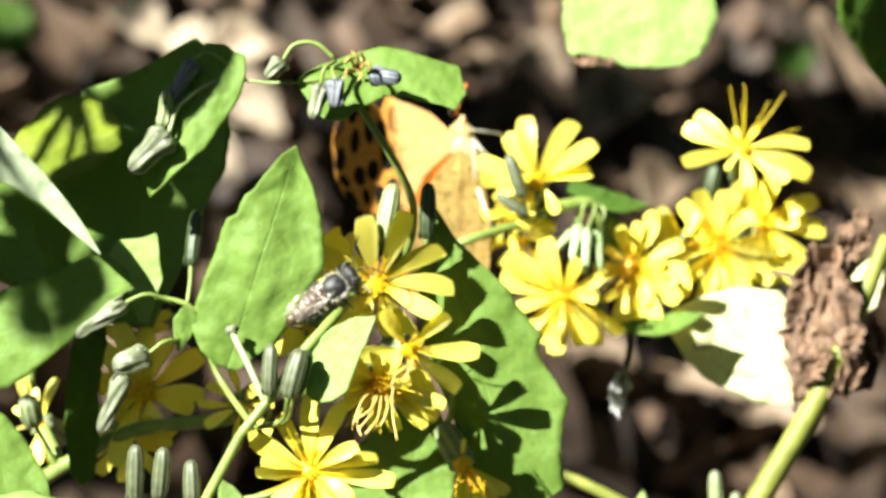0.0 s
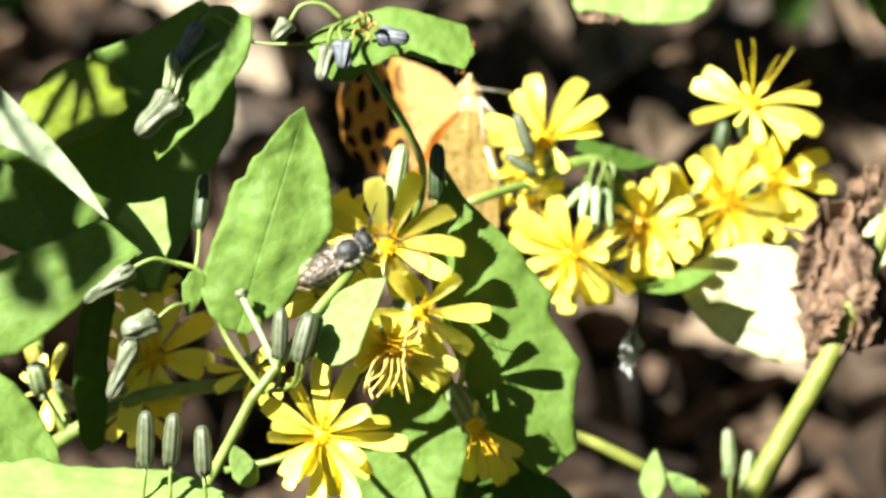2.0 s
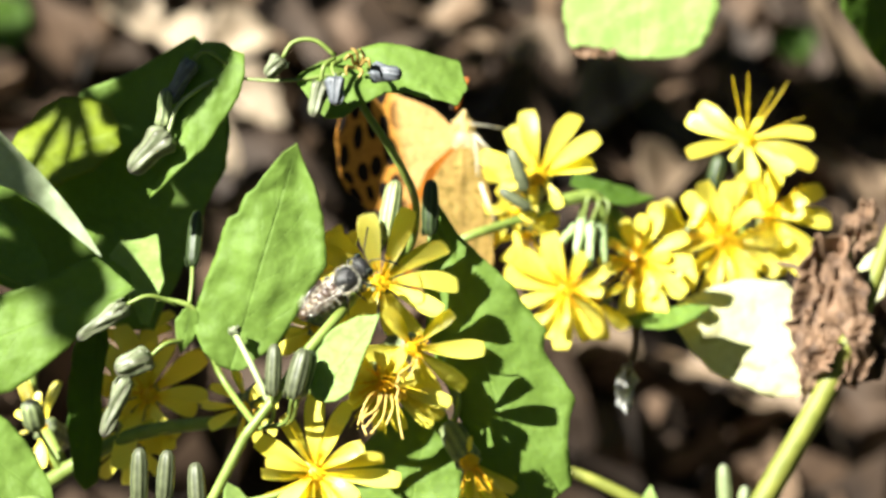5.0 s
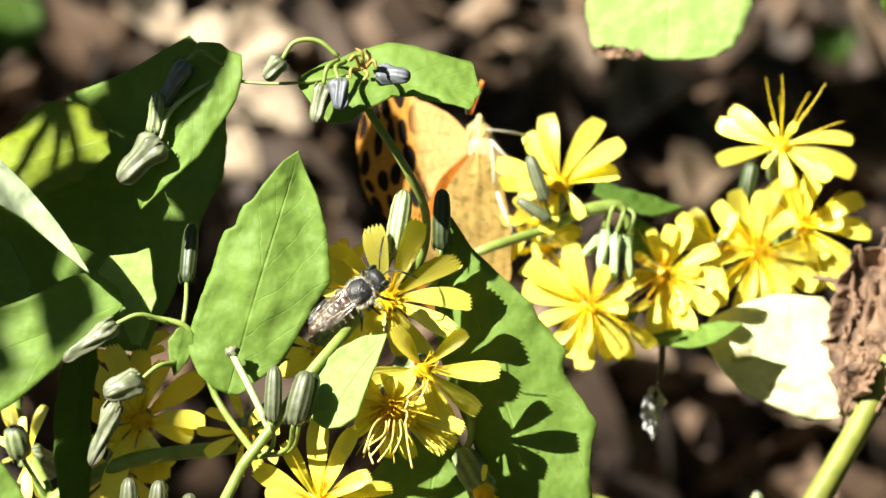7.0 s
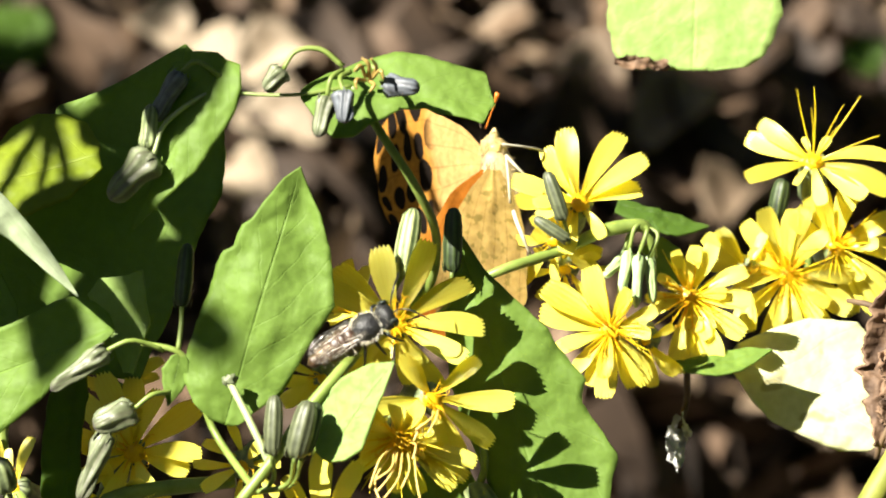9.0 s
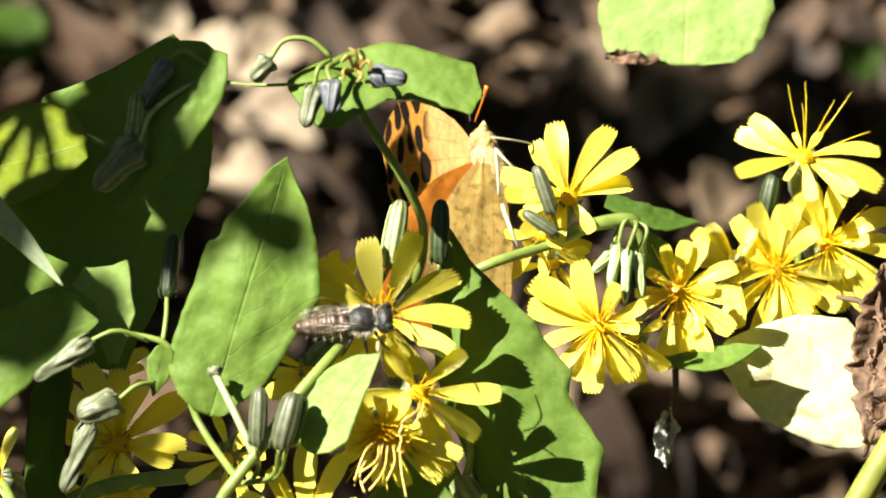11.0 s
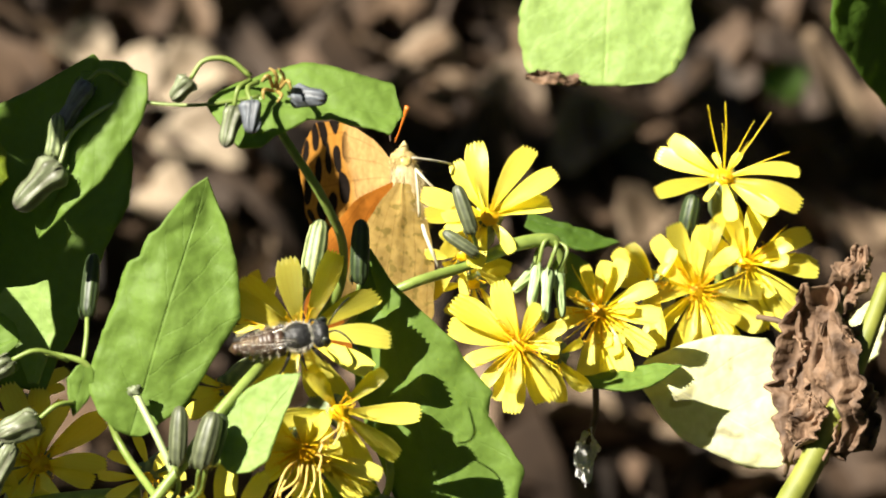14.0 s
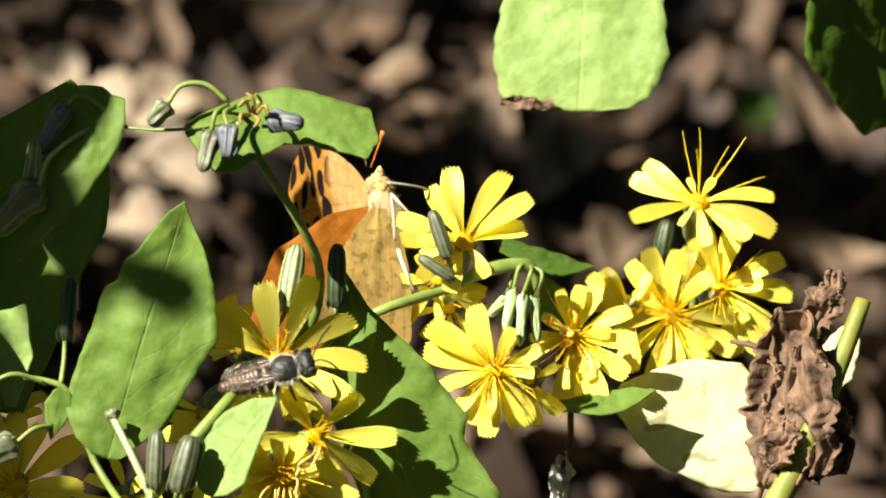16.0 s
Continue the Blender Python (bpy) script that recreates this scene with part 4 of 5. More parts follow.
    for a, b, c in ((at(-8.7, 27.7, 15.0), at(-9.4, 28.8, 17.0), at(-9.9, 28.2, 17.0)), (at(-8.4, 27.7, 15.0), at(-8.5, 29.3, 17.0), at(-9.1, 29.7, 17.0)), (at(-8.2, 27.6, 15.0), at(-7.5, 28.9, 17.0), at(-8.0, 29.6, 18.0)),
                    (at(-8.1, 27.4, 15.0), at(-6.9, 28.2, 17.0), at(-6.7, 27.4, 17.0)), (at(-8.7, 27.3, 15.0), at(-9.7, 27.1, 17.0), at(-9.6, 26.3, 17.0)), (at(-8.3, 27.3, 15.0), at(-7.8, 26.5, 17.0), at(-8.2, 26.0, 17.0))):
        stem(pl, [a, b, c], [0.22, 0.2, 0.1], DRY_BIT, "dry_bract", "dry yellowish bract")
    # upright buds
    bud(pl, at(-5.1, 6.0, -3.0), at(-3.8, 13.6, -4.0), 1.25, BUD_STRIPED, stalk=[at(-6.9, 2.9, -6.0), at(-8.7, 0.1, -6.0)])
    bud(pl, at(0.4, 6.6, -6.0), at(0.6, 13.7, -6.0), 1.05, BUD_DARK, stalk=[at(-0.1, 2.9, -8.0), at(-6.2, 0.1, -7.0)])
    bud(pl, at(-18.9, -13.4, 14.0), at(-18.6, -6.9, 14.0), 1.0, BUD_OLIVE, stalk=[at(-19.4, -16.8, 10.0), at(-20.4, -17.5, 10.0)])
    bud(pl, at(-16.4, -13.7, 15.5), at(-14.8, -7.5, 15.5), 1.3, BUD_OLIVE, stalk=[at(-17.6, -16.8, 11.0), at(-20.6, -17.5, 10.0)])
    bud(pl, at(-15.6, -13.4, 14.0), at(-14.0, -7.7, 13.5), 1.1, BUD_DARK, stalk=[at(-17.2, -16.9, 10.0), at(-20.6, -17.5, 10.0)])
    bud(pl, at(-29.2, 2.7, 2.0), at(-28.6, 9.7, 0.0), 0.95, BUD_DARK, stalk=[at(-29.2, 0.8, 3.0), at(-29.5, -2.0, 4.0)])
    # left side shoot with withered heads
    stem(pl, [at(-20.8, -17.5, 10.0), at(-25.9, -10.5, 1.0), at(-29.5, -2.2, 4.0), at(-33.6, -1.2, 4.0)], [0.45, 0.4, 0.36, 0.3])
    bud(pl, at(-37.2, -2.0, 6.0), at(-43.4, -6.4, 6.0), 1.15, BUD_GREY, 0.8, 3, [at(-34.9, -1.0, 6.0), at(-31.1, -2.0, 4.0)])
    bud(pl, at(-34.2, -8.4, 6.0), at(-38.7, -10.5, 6.0), 1.75, BUD_GREY, 0.6, 5, [at(-32.5, -7.0, 6.0), at(-30.4, -6.6, 4.0)])
    bud(pl, at(-37.2, -11.1, 6.0), at(-40.2, -18.6, 6.0), 1.2, BUD_GREY, 0.9, 8)
    # top shoot with withered heads on nodding stalks
    stem(pl, [at(-10.3, 26.8, 9.0), at(-15.9, 25.9, 10.0), at(-21.6, 26.0, 8.0), at(-24.4, 26.4, 7.0), at(-26.9, 27.0, 6.0)], [0.26, 0.2, 0.2, 0.2, 0.16])
    bud(pl, at(-17.7, 28.6, 12.0), at(-19.7, 26.2, 12.0), 1.15, BUD_GREY, 0.7, 11, [at(-16.4, 30.5, 12.0), at(-13.8, 30.8, 12.0), at(-11.2, 28.9, 12.0)])
    bud(pl, at(-12.9, 25.6, 14.0), at(-13.8, 21.1, 15.0), 1.15, BUD_GREY, 0.6, 12, [at(-12.5, 27.5, 14.0), at(-11.2, 28.5, 12.0)])
    bud(pl, at(-11.1, 26.2, 15.0), at(-10.9, 22.6, 16.0), 1.15, BUD_BLUE, 1.0, 13, [at(-11.5, 27.5, 14.0), at(-10.4, 28.3, 12.0)])
    bud(pl, at(-6.7, 26.7, 14.0), at(-2.8, 26.5, 15.0), 1.3, BUD_BLUE, 0.7, 14, [at(-7.6, 28.5, 14.0), at(-8.6, 29.2, 13.0), at(-9.9, 28.5, 12.0)])
    bud(pl, at(-29.0, 28.4, 8.0), at(-32.0, 23.0, 8.0), 1.2, BUD_BLUE, 0.8, 15, [at(-27.7, 29.5, 8.0), at(-24.4, 27.7, 7.0)])
    bud(pl, at(-32.6, 20.0, 9.0), at(-32.3, 24.9, 9.0), 1.05, BUD, 0.5, 16)
    bud(pl, at(-31.9, 19.4, 10.0), at(-36.7, 14.4, 10.0), 1.9, BUD_GREY, 0.5, 17, [at(-31.0, 22.3, 9.0), at(-28.0, 25.0, 8.0), at(-24.5, 26.7, 7.0)], stalk_mat=STEM_PALE)
    return pl


build_bee_plant()


# ======== shaded plant to its left ========
def build_left_plant():
    foot = ground_under(at(-49.5, -40.3, -30.0), -0.03, 0.03)
    pl = plant_at(foot, "leafy plant with large shaded green leaves and yellow flowers")
    stem(pl, [foot, foot + (at(-50.2, -30.2, -30.0) - foot) * 0.6, at(-50.1, -25.9, -28.0), at(-46.5, -23.4, -26.0), at(-38.6, -19.0, -24.0), at(-24.1, -16.7, -22.0)], [2.0, 1.5, 1.1, 1.0, 0.95, 0.8])
    stem(pl, [at(-46.5, -23.4, -26.0), at(-51.1, -11.5, -34.0), at(-46.0, 0.8, -32.0), at(-38.0, 8.0, -30.0)], [1.0, 0.9, 0.8, 0.6])
    leaf(pl, at(-35.6, -5.5, -26.0), at(-30.0, 32.3, -32.0), way(0, 0.1, 0.98), [(0, 0.189, 0.0136), (0.12, 0.599, 0.0389), (0.171, 0.667, 0.0627), (0.418, 0.685, 0.12), (0.438, 0.659, 0.124), (0.535, 0.534, 0.158), (0.559, 0.511, 0.167), (0.693, 0.388, 0.162), (0.739, 0.346, 0.153), (0.777, 0.346, 0.145), (0.823, 0.261, 0.136), (0.845, 0.22, 0.126), (0.908, 0.134, 0.0967), (0.95, 0.076, 0.0769), (0.97, 0.0485, 0.0477), (1, 0.004, 0.004)], LEAF, seed=41, teeth=16, tooth=0.008)
    # stands for the lit patch of the big leaf; brightness comes from its colour
    leaf(pl, at(-39.3, 19.7, -22.0), at(-54.2, 15.9, -24.0), way(-0.5, 0.5, 0.7), [(0, 0.126, 0.115), (0.065, 0.175, 0.33), (0.222, 0.292, 0.469), (0.25, 0.313, 0.477), (0.412, 0.344, 0.521), (0.597, 0.38, 0.482), (0.637, 0.353, 0.474), (0.824, 0.228, 0.309), (0.872, 0.196, 0.226), (1, 0.004, 0.004)], LEAF_SUNNY, "yellow-green leaf with sun glow in its colour", seed=43, teeth=12, tooth=0.006)
    leaf(pl, at(-59.8, 27.2, 6.0), at(-40.4, 3.9, 5.0), way(-0.36, 0.36, 0.86), [(0, 0, 0.0888), (0.116, 0, 0.146), (0.225, 0, 0.199), (0.335, 0.00854, 0.254), (0.439, 0.0158, 0.188), (0.554, 0.0253, 0.102), (0.581, 0.0276, 0.0922), (0.679, 0.028, 0.0553), (0.725, 0.0281, 0.0488), (0.849, 0.0191, 0.031), (0.883, 0.0166, 0.0249), (1, 0.004, 0.004)], LEAF_GLARE, seed=45, teeth=2, tooth=0.004)
    leaf(pl, at(-36.7, 0.4, -1.0), at(-62.7, -10.0, -4.0), way(0.2, 0.2, 0.95), [(0, 0.0111, 0.0656), (0.041, 0.0311, 0.129), (0.118, 0.0504, 0.176), (0.198, 0.0702, 0.184), (0.231, 0.0783, 0.179), (0.329, 0.137, 0.166), (0.357, 0.153, 0.166), (0.411, 0.173, 0.166), (0.519, 0.213, 0.174), (0.68, 0.241, 0.185), (0.827, 0.22, 0.162), (0.946, 0.144, 0.0533), (1, 0.004, 0.004)], LEAF, seed=47, bend=0.03, teeth=10, tooth=0.006)
    leaf(pl, at(-48.7, 0.3, -14.0), at(-61.8, 11.1, -17.0), way(0.1, 0.3, 0.9), [(0, 0.0383, 0.0525), (0.097, 0.0746, 0.15), (0.19, 0.109, 0.194), (0.358, 0.149, 0.273), (0.463, 0.174, 0.279), (0.704, 0.151, 0.292), (0.763, 0.145, 0.274), (0.963, 0.0261, 0.211), (1, 0.004, 0.004)], LEAF, seed=48, teeth=6, tooth=0.008)
    leaf(pl, at(-35.4, -4.5, -6.0), at(-33.9, 6.7, -6.0), way(-0.4, 0.4, 0.8), [(0, 0.0645, 0.0407), (0.203, 0.185, 0.0982), (0.267, 0.236, 0.116), (0.495, 0.419, 0.153), (0.714, 0.574, 0.0981), (0.873, 0.468, 0.0536), (0.925, 0.171, 0.0336), (1, 0.004, 0.004)], LEAF_PALE, seed=49, teeth=4, tooth=0.006)
    leaf(pl, at(-41.5, -1.9, -20.0), at(-43.7, -25.7, -22.0), way(0.4, 0.2, 0.9), [(0, 0.0211, 0.0441), (0.209, 0.0602, 0.123), (0.452, 0.0491, 0.137), (0.694, 0.0638, 0.123), (0.927, 0.0724, 0.0708), (0.952, 0.0728, 0.0479), (1, 0.004, 0.004)], LEAF_DEEP_SHADED, seed=51, teeth=8, tooth=0.01)
    leaf(pl, at(-63.6, -13.8, 6.0), at(-46.1, -27.3, 7.0), way(-0.3, 0.6, 0.75), [(0, 0.0523, 0.105), (0.129, 0.149, 0.199), (0.267, 0.208, 0.299), (0.475, 0.226, 0.345), (0.557, 0.208, 0.363), (0.692, 0.179, 0.307), (0.771, 0.145, 0.274), (0.9, 0.0903, 0.13), (0.946, 0.0506, 0.0787), (1, 0.004, 0.004)], LEAF, seed=53, teeth=9, tooth=0.006)
    leaf(pl, at(-63.1, -30.0, 22.0), at(-25.4, -30.5, 24.0), way(0, 0.75, 0.65), [(0, 0.1, 0.1), (0.4, 0.14, 0.2), (0.8, 0.12, 0.15), (1, 0.01, 0.01)], LEAF_PALE, seed=55)
    petalled(pl, at(-35.7, -13.6, -26.0), way(0.1, 0.1, 1), [(-29.5, -8.7), (-29.0, -13.4), (-30.6, -15.8), (-33.5, -7.3), (-35.6, -6.2), (-41.1, -8.4), (-42.5, -12.0), (-41.8, -17.1), (-39.7, -21.8), (-34.8, -20.1), (-32.9, -19.6), (-38.4, -5.5)], 61, 14, 50, 0.35, slim=1.12, extra=5)
    petalled(pl, at(-37.5, -7.3, -28.0), way(-0.1, 0.5, 0.8), [(-33.5, -3.5), (-35.3, -4.4), (-38.2, -4.1), (-41.1, -5.5), (-40.4, -9.1), (-35.7, -8.4), (-33.9, -5.2)], 63, 6, slim=1.12, extra=5)
    flower(pl, at(-38.3, -19.3, -28.0), way(-0.1, -0.6, 0.7), 0.006, 10, 15, 65, 6)
    petalled(pl, at(-49.2, -17.8, -30.0), way(-0.3, 0.2, 0.8), [(-51.9, -12.6), (-52.3, -16.3), (-51.4, -18.5), (-50.0, -20.3), (-47.1, -22.5), (-48.9, -22.1), (-48.1, -12.7), (-49.9, -14.2)], 67, 6, slim=0.9)
    flower(pl, at(-23.0, -14.9, -20.0), way(-0.4, -0.3, 0.8), 0.0045, 9, 20, 69, 4)
    bud(pl, at(-49.7, -17.9, -22.0), at(-50.7, -14.3, -20.0), 1.5, BUD, stalk=[at(-48.5, -20.1, -24.0), at(-46.8, -23.0, -26.0)])
    for k, (b, t) in enumerate(((at(-35.0, -26.7, 26.0), at(-34.9, -19.6, 27.0)), (at(-31.9, -26.3, 27.0), at(-31.4, -19.9, 28.0)), (at(-27.7, -27.7, 28.0), at(-28.0, -21.4, 28.0)))):
        bud(pl, b, t, 1.1, BUD_OLIVE, seed=k, stalk=[b + way(0, -6, -1) / 1000, at(-31.7, -34.1, 22.0)])
    stem(pl, [foot, foot + (at(-31.7, -34.1, 22.0) - foot) * 0.5 + Vector((0, -0.02, 0)), at(-31.7, -34.1, 22.0)], [1.5, 1.2, 0.8])
    return pl


build_left_plant()


# ======== taller plant added out of view beside the camera's line to shade the others ===
def sunward(p, d):
    """The place d metres from p on the way to the sun."""
    return p - SUN_WAY * d


def build_shading_plant():
    top = sunward(at(-52.1, 31.7, -20.0), 0.15)
    foot = ground_under(top, -0.05, 0.0)
    pl = plant_at(foot, "unseen tall plant added to cast shade on its neighbours", "leafy_plant")
    high = sunward(at(-52.9, 35.4, 0.0), 0.34)
    stem(pl, [foot, foot + (top - foot) * 0.5 + Vector((-0.01, 0, 0)), top, high], [2.5, 2.0, 1.4, 0.8])
    round_leaf = [(0, 0.1, 0.1), (0.25, 0.38, 0.38), (0.6, 0.42, 0.42), (0.88, 0.22, 0.22), (1, 0.02, 0.02)]
    to_sun = -SUN_WAY
    # each blade hangs on the sun's line to the patch it darkens
    for base, tip, far, seed in ((at(-42.3, 27.5, -28.0), at(-25.7, 21.0, -28.0), 0.14, 201), (at(-39.8, 10.2, -28.0), at(-24.2, -9.2, -28.0), 0.15, 203), (at(-45.9, -4.3, -28.0), at(-31.5, -22.9, -28.0), 0.15, 204), (at(-62.5, 10.2, -28.0), at(-45.9, -4.3, -28.0), 0.17, 210), (at(-34.3, 33.1, 7.0), at(-24.4, 24.4, 7.0), 0.16, 206),
                                  (at(-23.8, 28.9, -29.0), at(-27.6, 7.8, -29.0), 0.12, 223)):
        b, t = sunward(base, far), sunward(tip, far)
        leaf(pl, b, t, to_sun, round_leaf, LEAF_DEEP_SHADED, seed=seed)
        stem(pl, [top, b], [0.9, 0.5], name="leaf_stalk")
    for base, tip, far, seed in ((at(-42.7, 4.9, -2.0), at(-43.7, -7.3, -2.0), 0.2, 225), (at(-8.6, 26.6, -125.0), at(-11.7, 7.2, -125.0), 0.09, 227), (at(-40.4, 26.0, -30.0), at(-27.0, 32.4, -30.0), 0.12, 229), (at(-28.2, 30.9, 7.0), at(-29.6, 19.3, 7.0), 0.08, 231)):
        b, t = sunward(base, far), sunward(tip, far)
        leaf(pl, b, t, to_sun, OVATE, LEAF_DEEP_SHADED, seed=seed)
        stem(pl, [top, b], [0.9, 0.5], name="leaf_stalk")
    # an added side twig, out of view; its sway moves shade over the leaves
    tw = part("swaying_shade_twig", tube([high, sunward(at(-37.1, 22.5, 7.0), 0.34), sunward(at(-18.8, 12.8, 7.0), 0.34)], [0.0005, 0.0004, 0.0002], 7), STEM, pl, "", Matrix.Identity(4))
    leaf(tw, sunward(at(-37.8, 26.7, 7.0), 0.34), sunward(at(-29.4, 7.1, 7.0), 0.34), to_sun, round_leaf, LEAF_DEEP_SHADED, seed=205)
    leaf(tw, sunward(at(-18.8, 13.1, 4.0), 0.34), sunward(at(-13.9, 6.4, 4.0), 0.34), to_sun, round_leaf, LEAF_DEEP_SHADED, seed=207)
    leaf(tw, sunward(at(-49.6, 4.4, -2.0), 0.34), sunward(at(-38.4, -5.0, -2.0), 0.34), to_sun, round_leaf, LEAF_DEEP_SHADED, seed=214)
    leaf(tw, sunward(at(-40.2, 7.7, -6.0), 0.34), sunward(at(-34.6, -5.4, -6.0), 0.34), to_sun, OVATE, LEAF_DEEP_SHADED, seed=216)
    part("leaf_stalk", tube([high, sunward(at(-40.2, 7.7, -6.0), 0.34)], [0.0004, 0.0002], 7), STEM, tw)
    part("leaf_stalk", tube([high, sunward(at(-49.6, 4.4, -2.0), 0.34)], [0.0004, 0.0002], 7), STEM, tw)
    return tw, pl, high


TWIG_SWAY, TWIG_PLANT, TWIG_JOINT = build_shading_plant()


# ======== plant with the row of flowers and the yellowed leaf ========
def build_right_plant():
    foot = ground_under(at(30.9, -50.6, -120.0), 0.0, 0.02)
    pl = plant_at(foot, "plant with a row of sunlit yellow flowers and one yellowed leaf")
    stem(pl, [foot, foot + (at(41.1, -34.8, -104.0) - foot) * 0.6, at(41.1, -34.8, -104.0), at(46.0, -25.7, -104.0), at(53.0, -13.5, -104.0), at(58.4, -1.3, -106.0), at(62.2, 8.6, -108.0)], [3.0, 2.2, 1.8, 1.7, 1.6, 1.3, 1.0], STEM_OLD)
    stem(pl, [at(53.3, -13.5, -118.0), at(42.7, -5.8, -122.0), at(31.0, -4.2, -118.0), at(26.4, -4.6, -114.0)], [1.0, 0.8, 0.6, 0.5], STEM_OLD)
    stem(pl, [at(23.3, 8.7, -108.0), at(22.1, 12.4, -107.0), at(18.6, 12.3, -106.0), at(11.8, 9.5, -104.0), at(4.2, 6.9, -100.0), at(0.4, 5.0, -102.0)], [0.35, 0.8, 0.85, 0.65, 0.6, 0.5])
    stem(pl, [at(37.0, -32.7, -116.0), at(29.4, -29.6, -115.0), at(19.4, -25.0, -115.0), at(7.9, -22.7, -120.0)], [0.7, 0.9, 0.8, 0.6], STEM_OLD)
    leaf(pl, at(32.3, -3.0, -117.0), at(51.7, -13.1, -117.0), way(-0.45, 0.5, 0.74), [(0, 0.0864, 0.024), (0.065, 0.156, 0.0687), (0.15, 0.247, 0.106), (0.226, 0.317, 0.14), (0.314, 0.398, 0.168), (0.403, 0.438, 0.197), (0.542, 0.5, 0.191), (0.597, 0.476, 0.188), (0.768, 0.399, 0.174), (0.794, 0.387, 0.164), (0.934, 0.258, 0.11), (1, 0.004, 0.004)], LEAF_YELLOW, seed=71, teeth=9, tooth=0.008, bend=0.03, fold=(0.0, -0.6), wave=0.03)
    leaf(pl, at(25.9, -3.9, -110.0), at(37.4, -2.3, -110.0), way(-0.1, 0.7, 0.6), [(0, 0.0293, 0.0481), (0.152, 0.0766, 0.137), (0.175, 0.0837, 0.148), (0.375, 0.125, 0.239), (0.414, 0.133, 0.234), (0.644, 0.116, 0.208), (0.745, 0.109, 0.15), (1, 0.004, 0.004)], LEAF, seed=73, teeth=3, tooth=0.004, bend=-0.05)
    leaf(pl, at(18.8, 15.3, -135.0), at(30.0, 12.8, -134.0), way(0, 0.5, 0.8), [(0, 0.1, 0.1), (0.3, 0.05, 0.2), (0.7, 0.05, 0.22), (1, 0.0, 0.0)], LEAF_DEEP_SHADED, seed=75, teeth=4)
    leaf(pl, at(22.6, 11.2, -120.0), at(28.0, 3.4, -120.0), way(0.2, 0.4, 0.8), OVATE, LEAF, seed=77, teeth=4)
    petalled(pl, at(14.2, 15.2, -106.0), way(0.15, 0.35, 0.9), [(12.4, 23.2), (10.4, 20.8), (18.1, 23.2), (21.7, 19.8), (20.5, 17.5), (16.7, 11.8), (12.4, 10.2), (7.1, 17.4), (7.7, 14.8), (9.6, 11.6)], 81, 8, 60, 0.3, slim=1.15, extra=2)
    petalled(pl, at(11.3, 10.9, -110.0), way(-0.1, -0.3, 0.9), [(7.8, 6.1), (11.5, 6.9), (16.2, 7.4), (15.9, 9.2), (9.0, 13.0), (7.6, 10.9)], 82, 5, slim=1.1)
    flower(pl, at(12.5, 7.7, -112.0), way(0, -0.6, 0.6), 0.0048, 8, 20, 83, 6, slim=1.0)
    petalled(pl, at(18.0, 0.1, -104.0), way(0.05, 0, 1), [(10.7, 1.7), (11.3, 5.2), (15.5, 6.6), (20.0, 3.1), (14.1, -4.1), (17.6, -6.9), (20.7, -5.7), (22.2, -5.1), (22.7, 2.0), (12.5, -2.2), (16.0, -5.6)], 84, 24, 60, 0.5, slim=1.12, extra=5, threads=22)
    petalled(pl, at(22.2, -1.1, -105.0), way(0.1, -0.2, 0.95), [(22.8, -5.9), (25.1, -4.7), (24.7, 0.1), (21.7, -5.6), (20.6, -4.5)], 85, 4, slim=1.3)
    petalled(pl, at(27.6, 4.1, -113.0), way(-0.05, 0, 1), [(25.9, 8.7), (30.0, 9.4), (23.6, 2.5), (33.1, 7.3), (33.8, 3.3), (33.1, -0.1), (28.7, -4.3), (26.4, -4.2), (31.0, -2.9), (24.5, 6.2), (28.0, 9.3)], 86, 26, 65, 0.5, slim=1.12, extra=5, threads=22)
    petalled(pl, at(34.6, 7.0, -124.0), way(-0.1, 0.2, 0.9), [(30.3, 11.0), (32.0, 11.7), (30.8, 7.4), (32.5, 4.3), (33.8, 0.7), (36.2, 10.9), (35.0, 0.8)], 87, 8, slim=1.05)
    petalled(pl, at(39.5, 6.8, -126.0), way(0, 0, 1), [(34.7, 12.2), (36.6, 13.8), (32.0, 8.7), (41.3, 14.3), (33.9, 1.2), (37.7, -1.4), (41.0, -1.5), (44.5, -0.1), (46.4, 3.3), (35.6, 10.9), (39.4, 13.6), (46.3, 7.0)], 88, 26, 65, 0.45, slim=1.12, extra=5, threads=22)
    petalled(pl, at(45.4, 10.2, -127.0), way(0.2, 0.1, 0.95), [(52.1, 13.7), (53.2, 9.9), (51.9, 5.1), (49.4, 2.8), (47.0, 17.7), (42.1, 15.1), (43.3, 16.3), (47.5, 3.1), (41.7, 10.9)], 89, 14, 60, 0.4, slim=1.12, extra=5, threads=22)
    petalled(pl, at(42.6, 20.3, -124.0), way(0.02, 0.55, 0.8), [(35.3, 23.1), (35.6, 18.9), (50.7, 21.2), (51.1, 17.6), (48.0, 16.4), (43.3, 15.6), (40.9, 18.2), (36.7, 24.2), (41.7, 22.4), (44.0, 22.8)], 90, 6, 30, 0.3, slim=1.05, rays=[(37.4, 25.9), (40.2, 29.1), (43.3, 29.5), (46.0, 27.5), (48.6, 28.1), (50.4, 24.0), (42.8, 26.9), (45.4, 24.9)], stalk=[at(42.5, 11.7, -136.0), at(41.9, 3.2, -138.0)])
    bud(pl, at(38.1, 13.6, -130.0), at(39.1, 18.5, -130.0), 1.15, BUD_DARK, stalk=[at(37.9, 9.4, -130.0), at(38.6, 3.9, -130.0)])
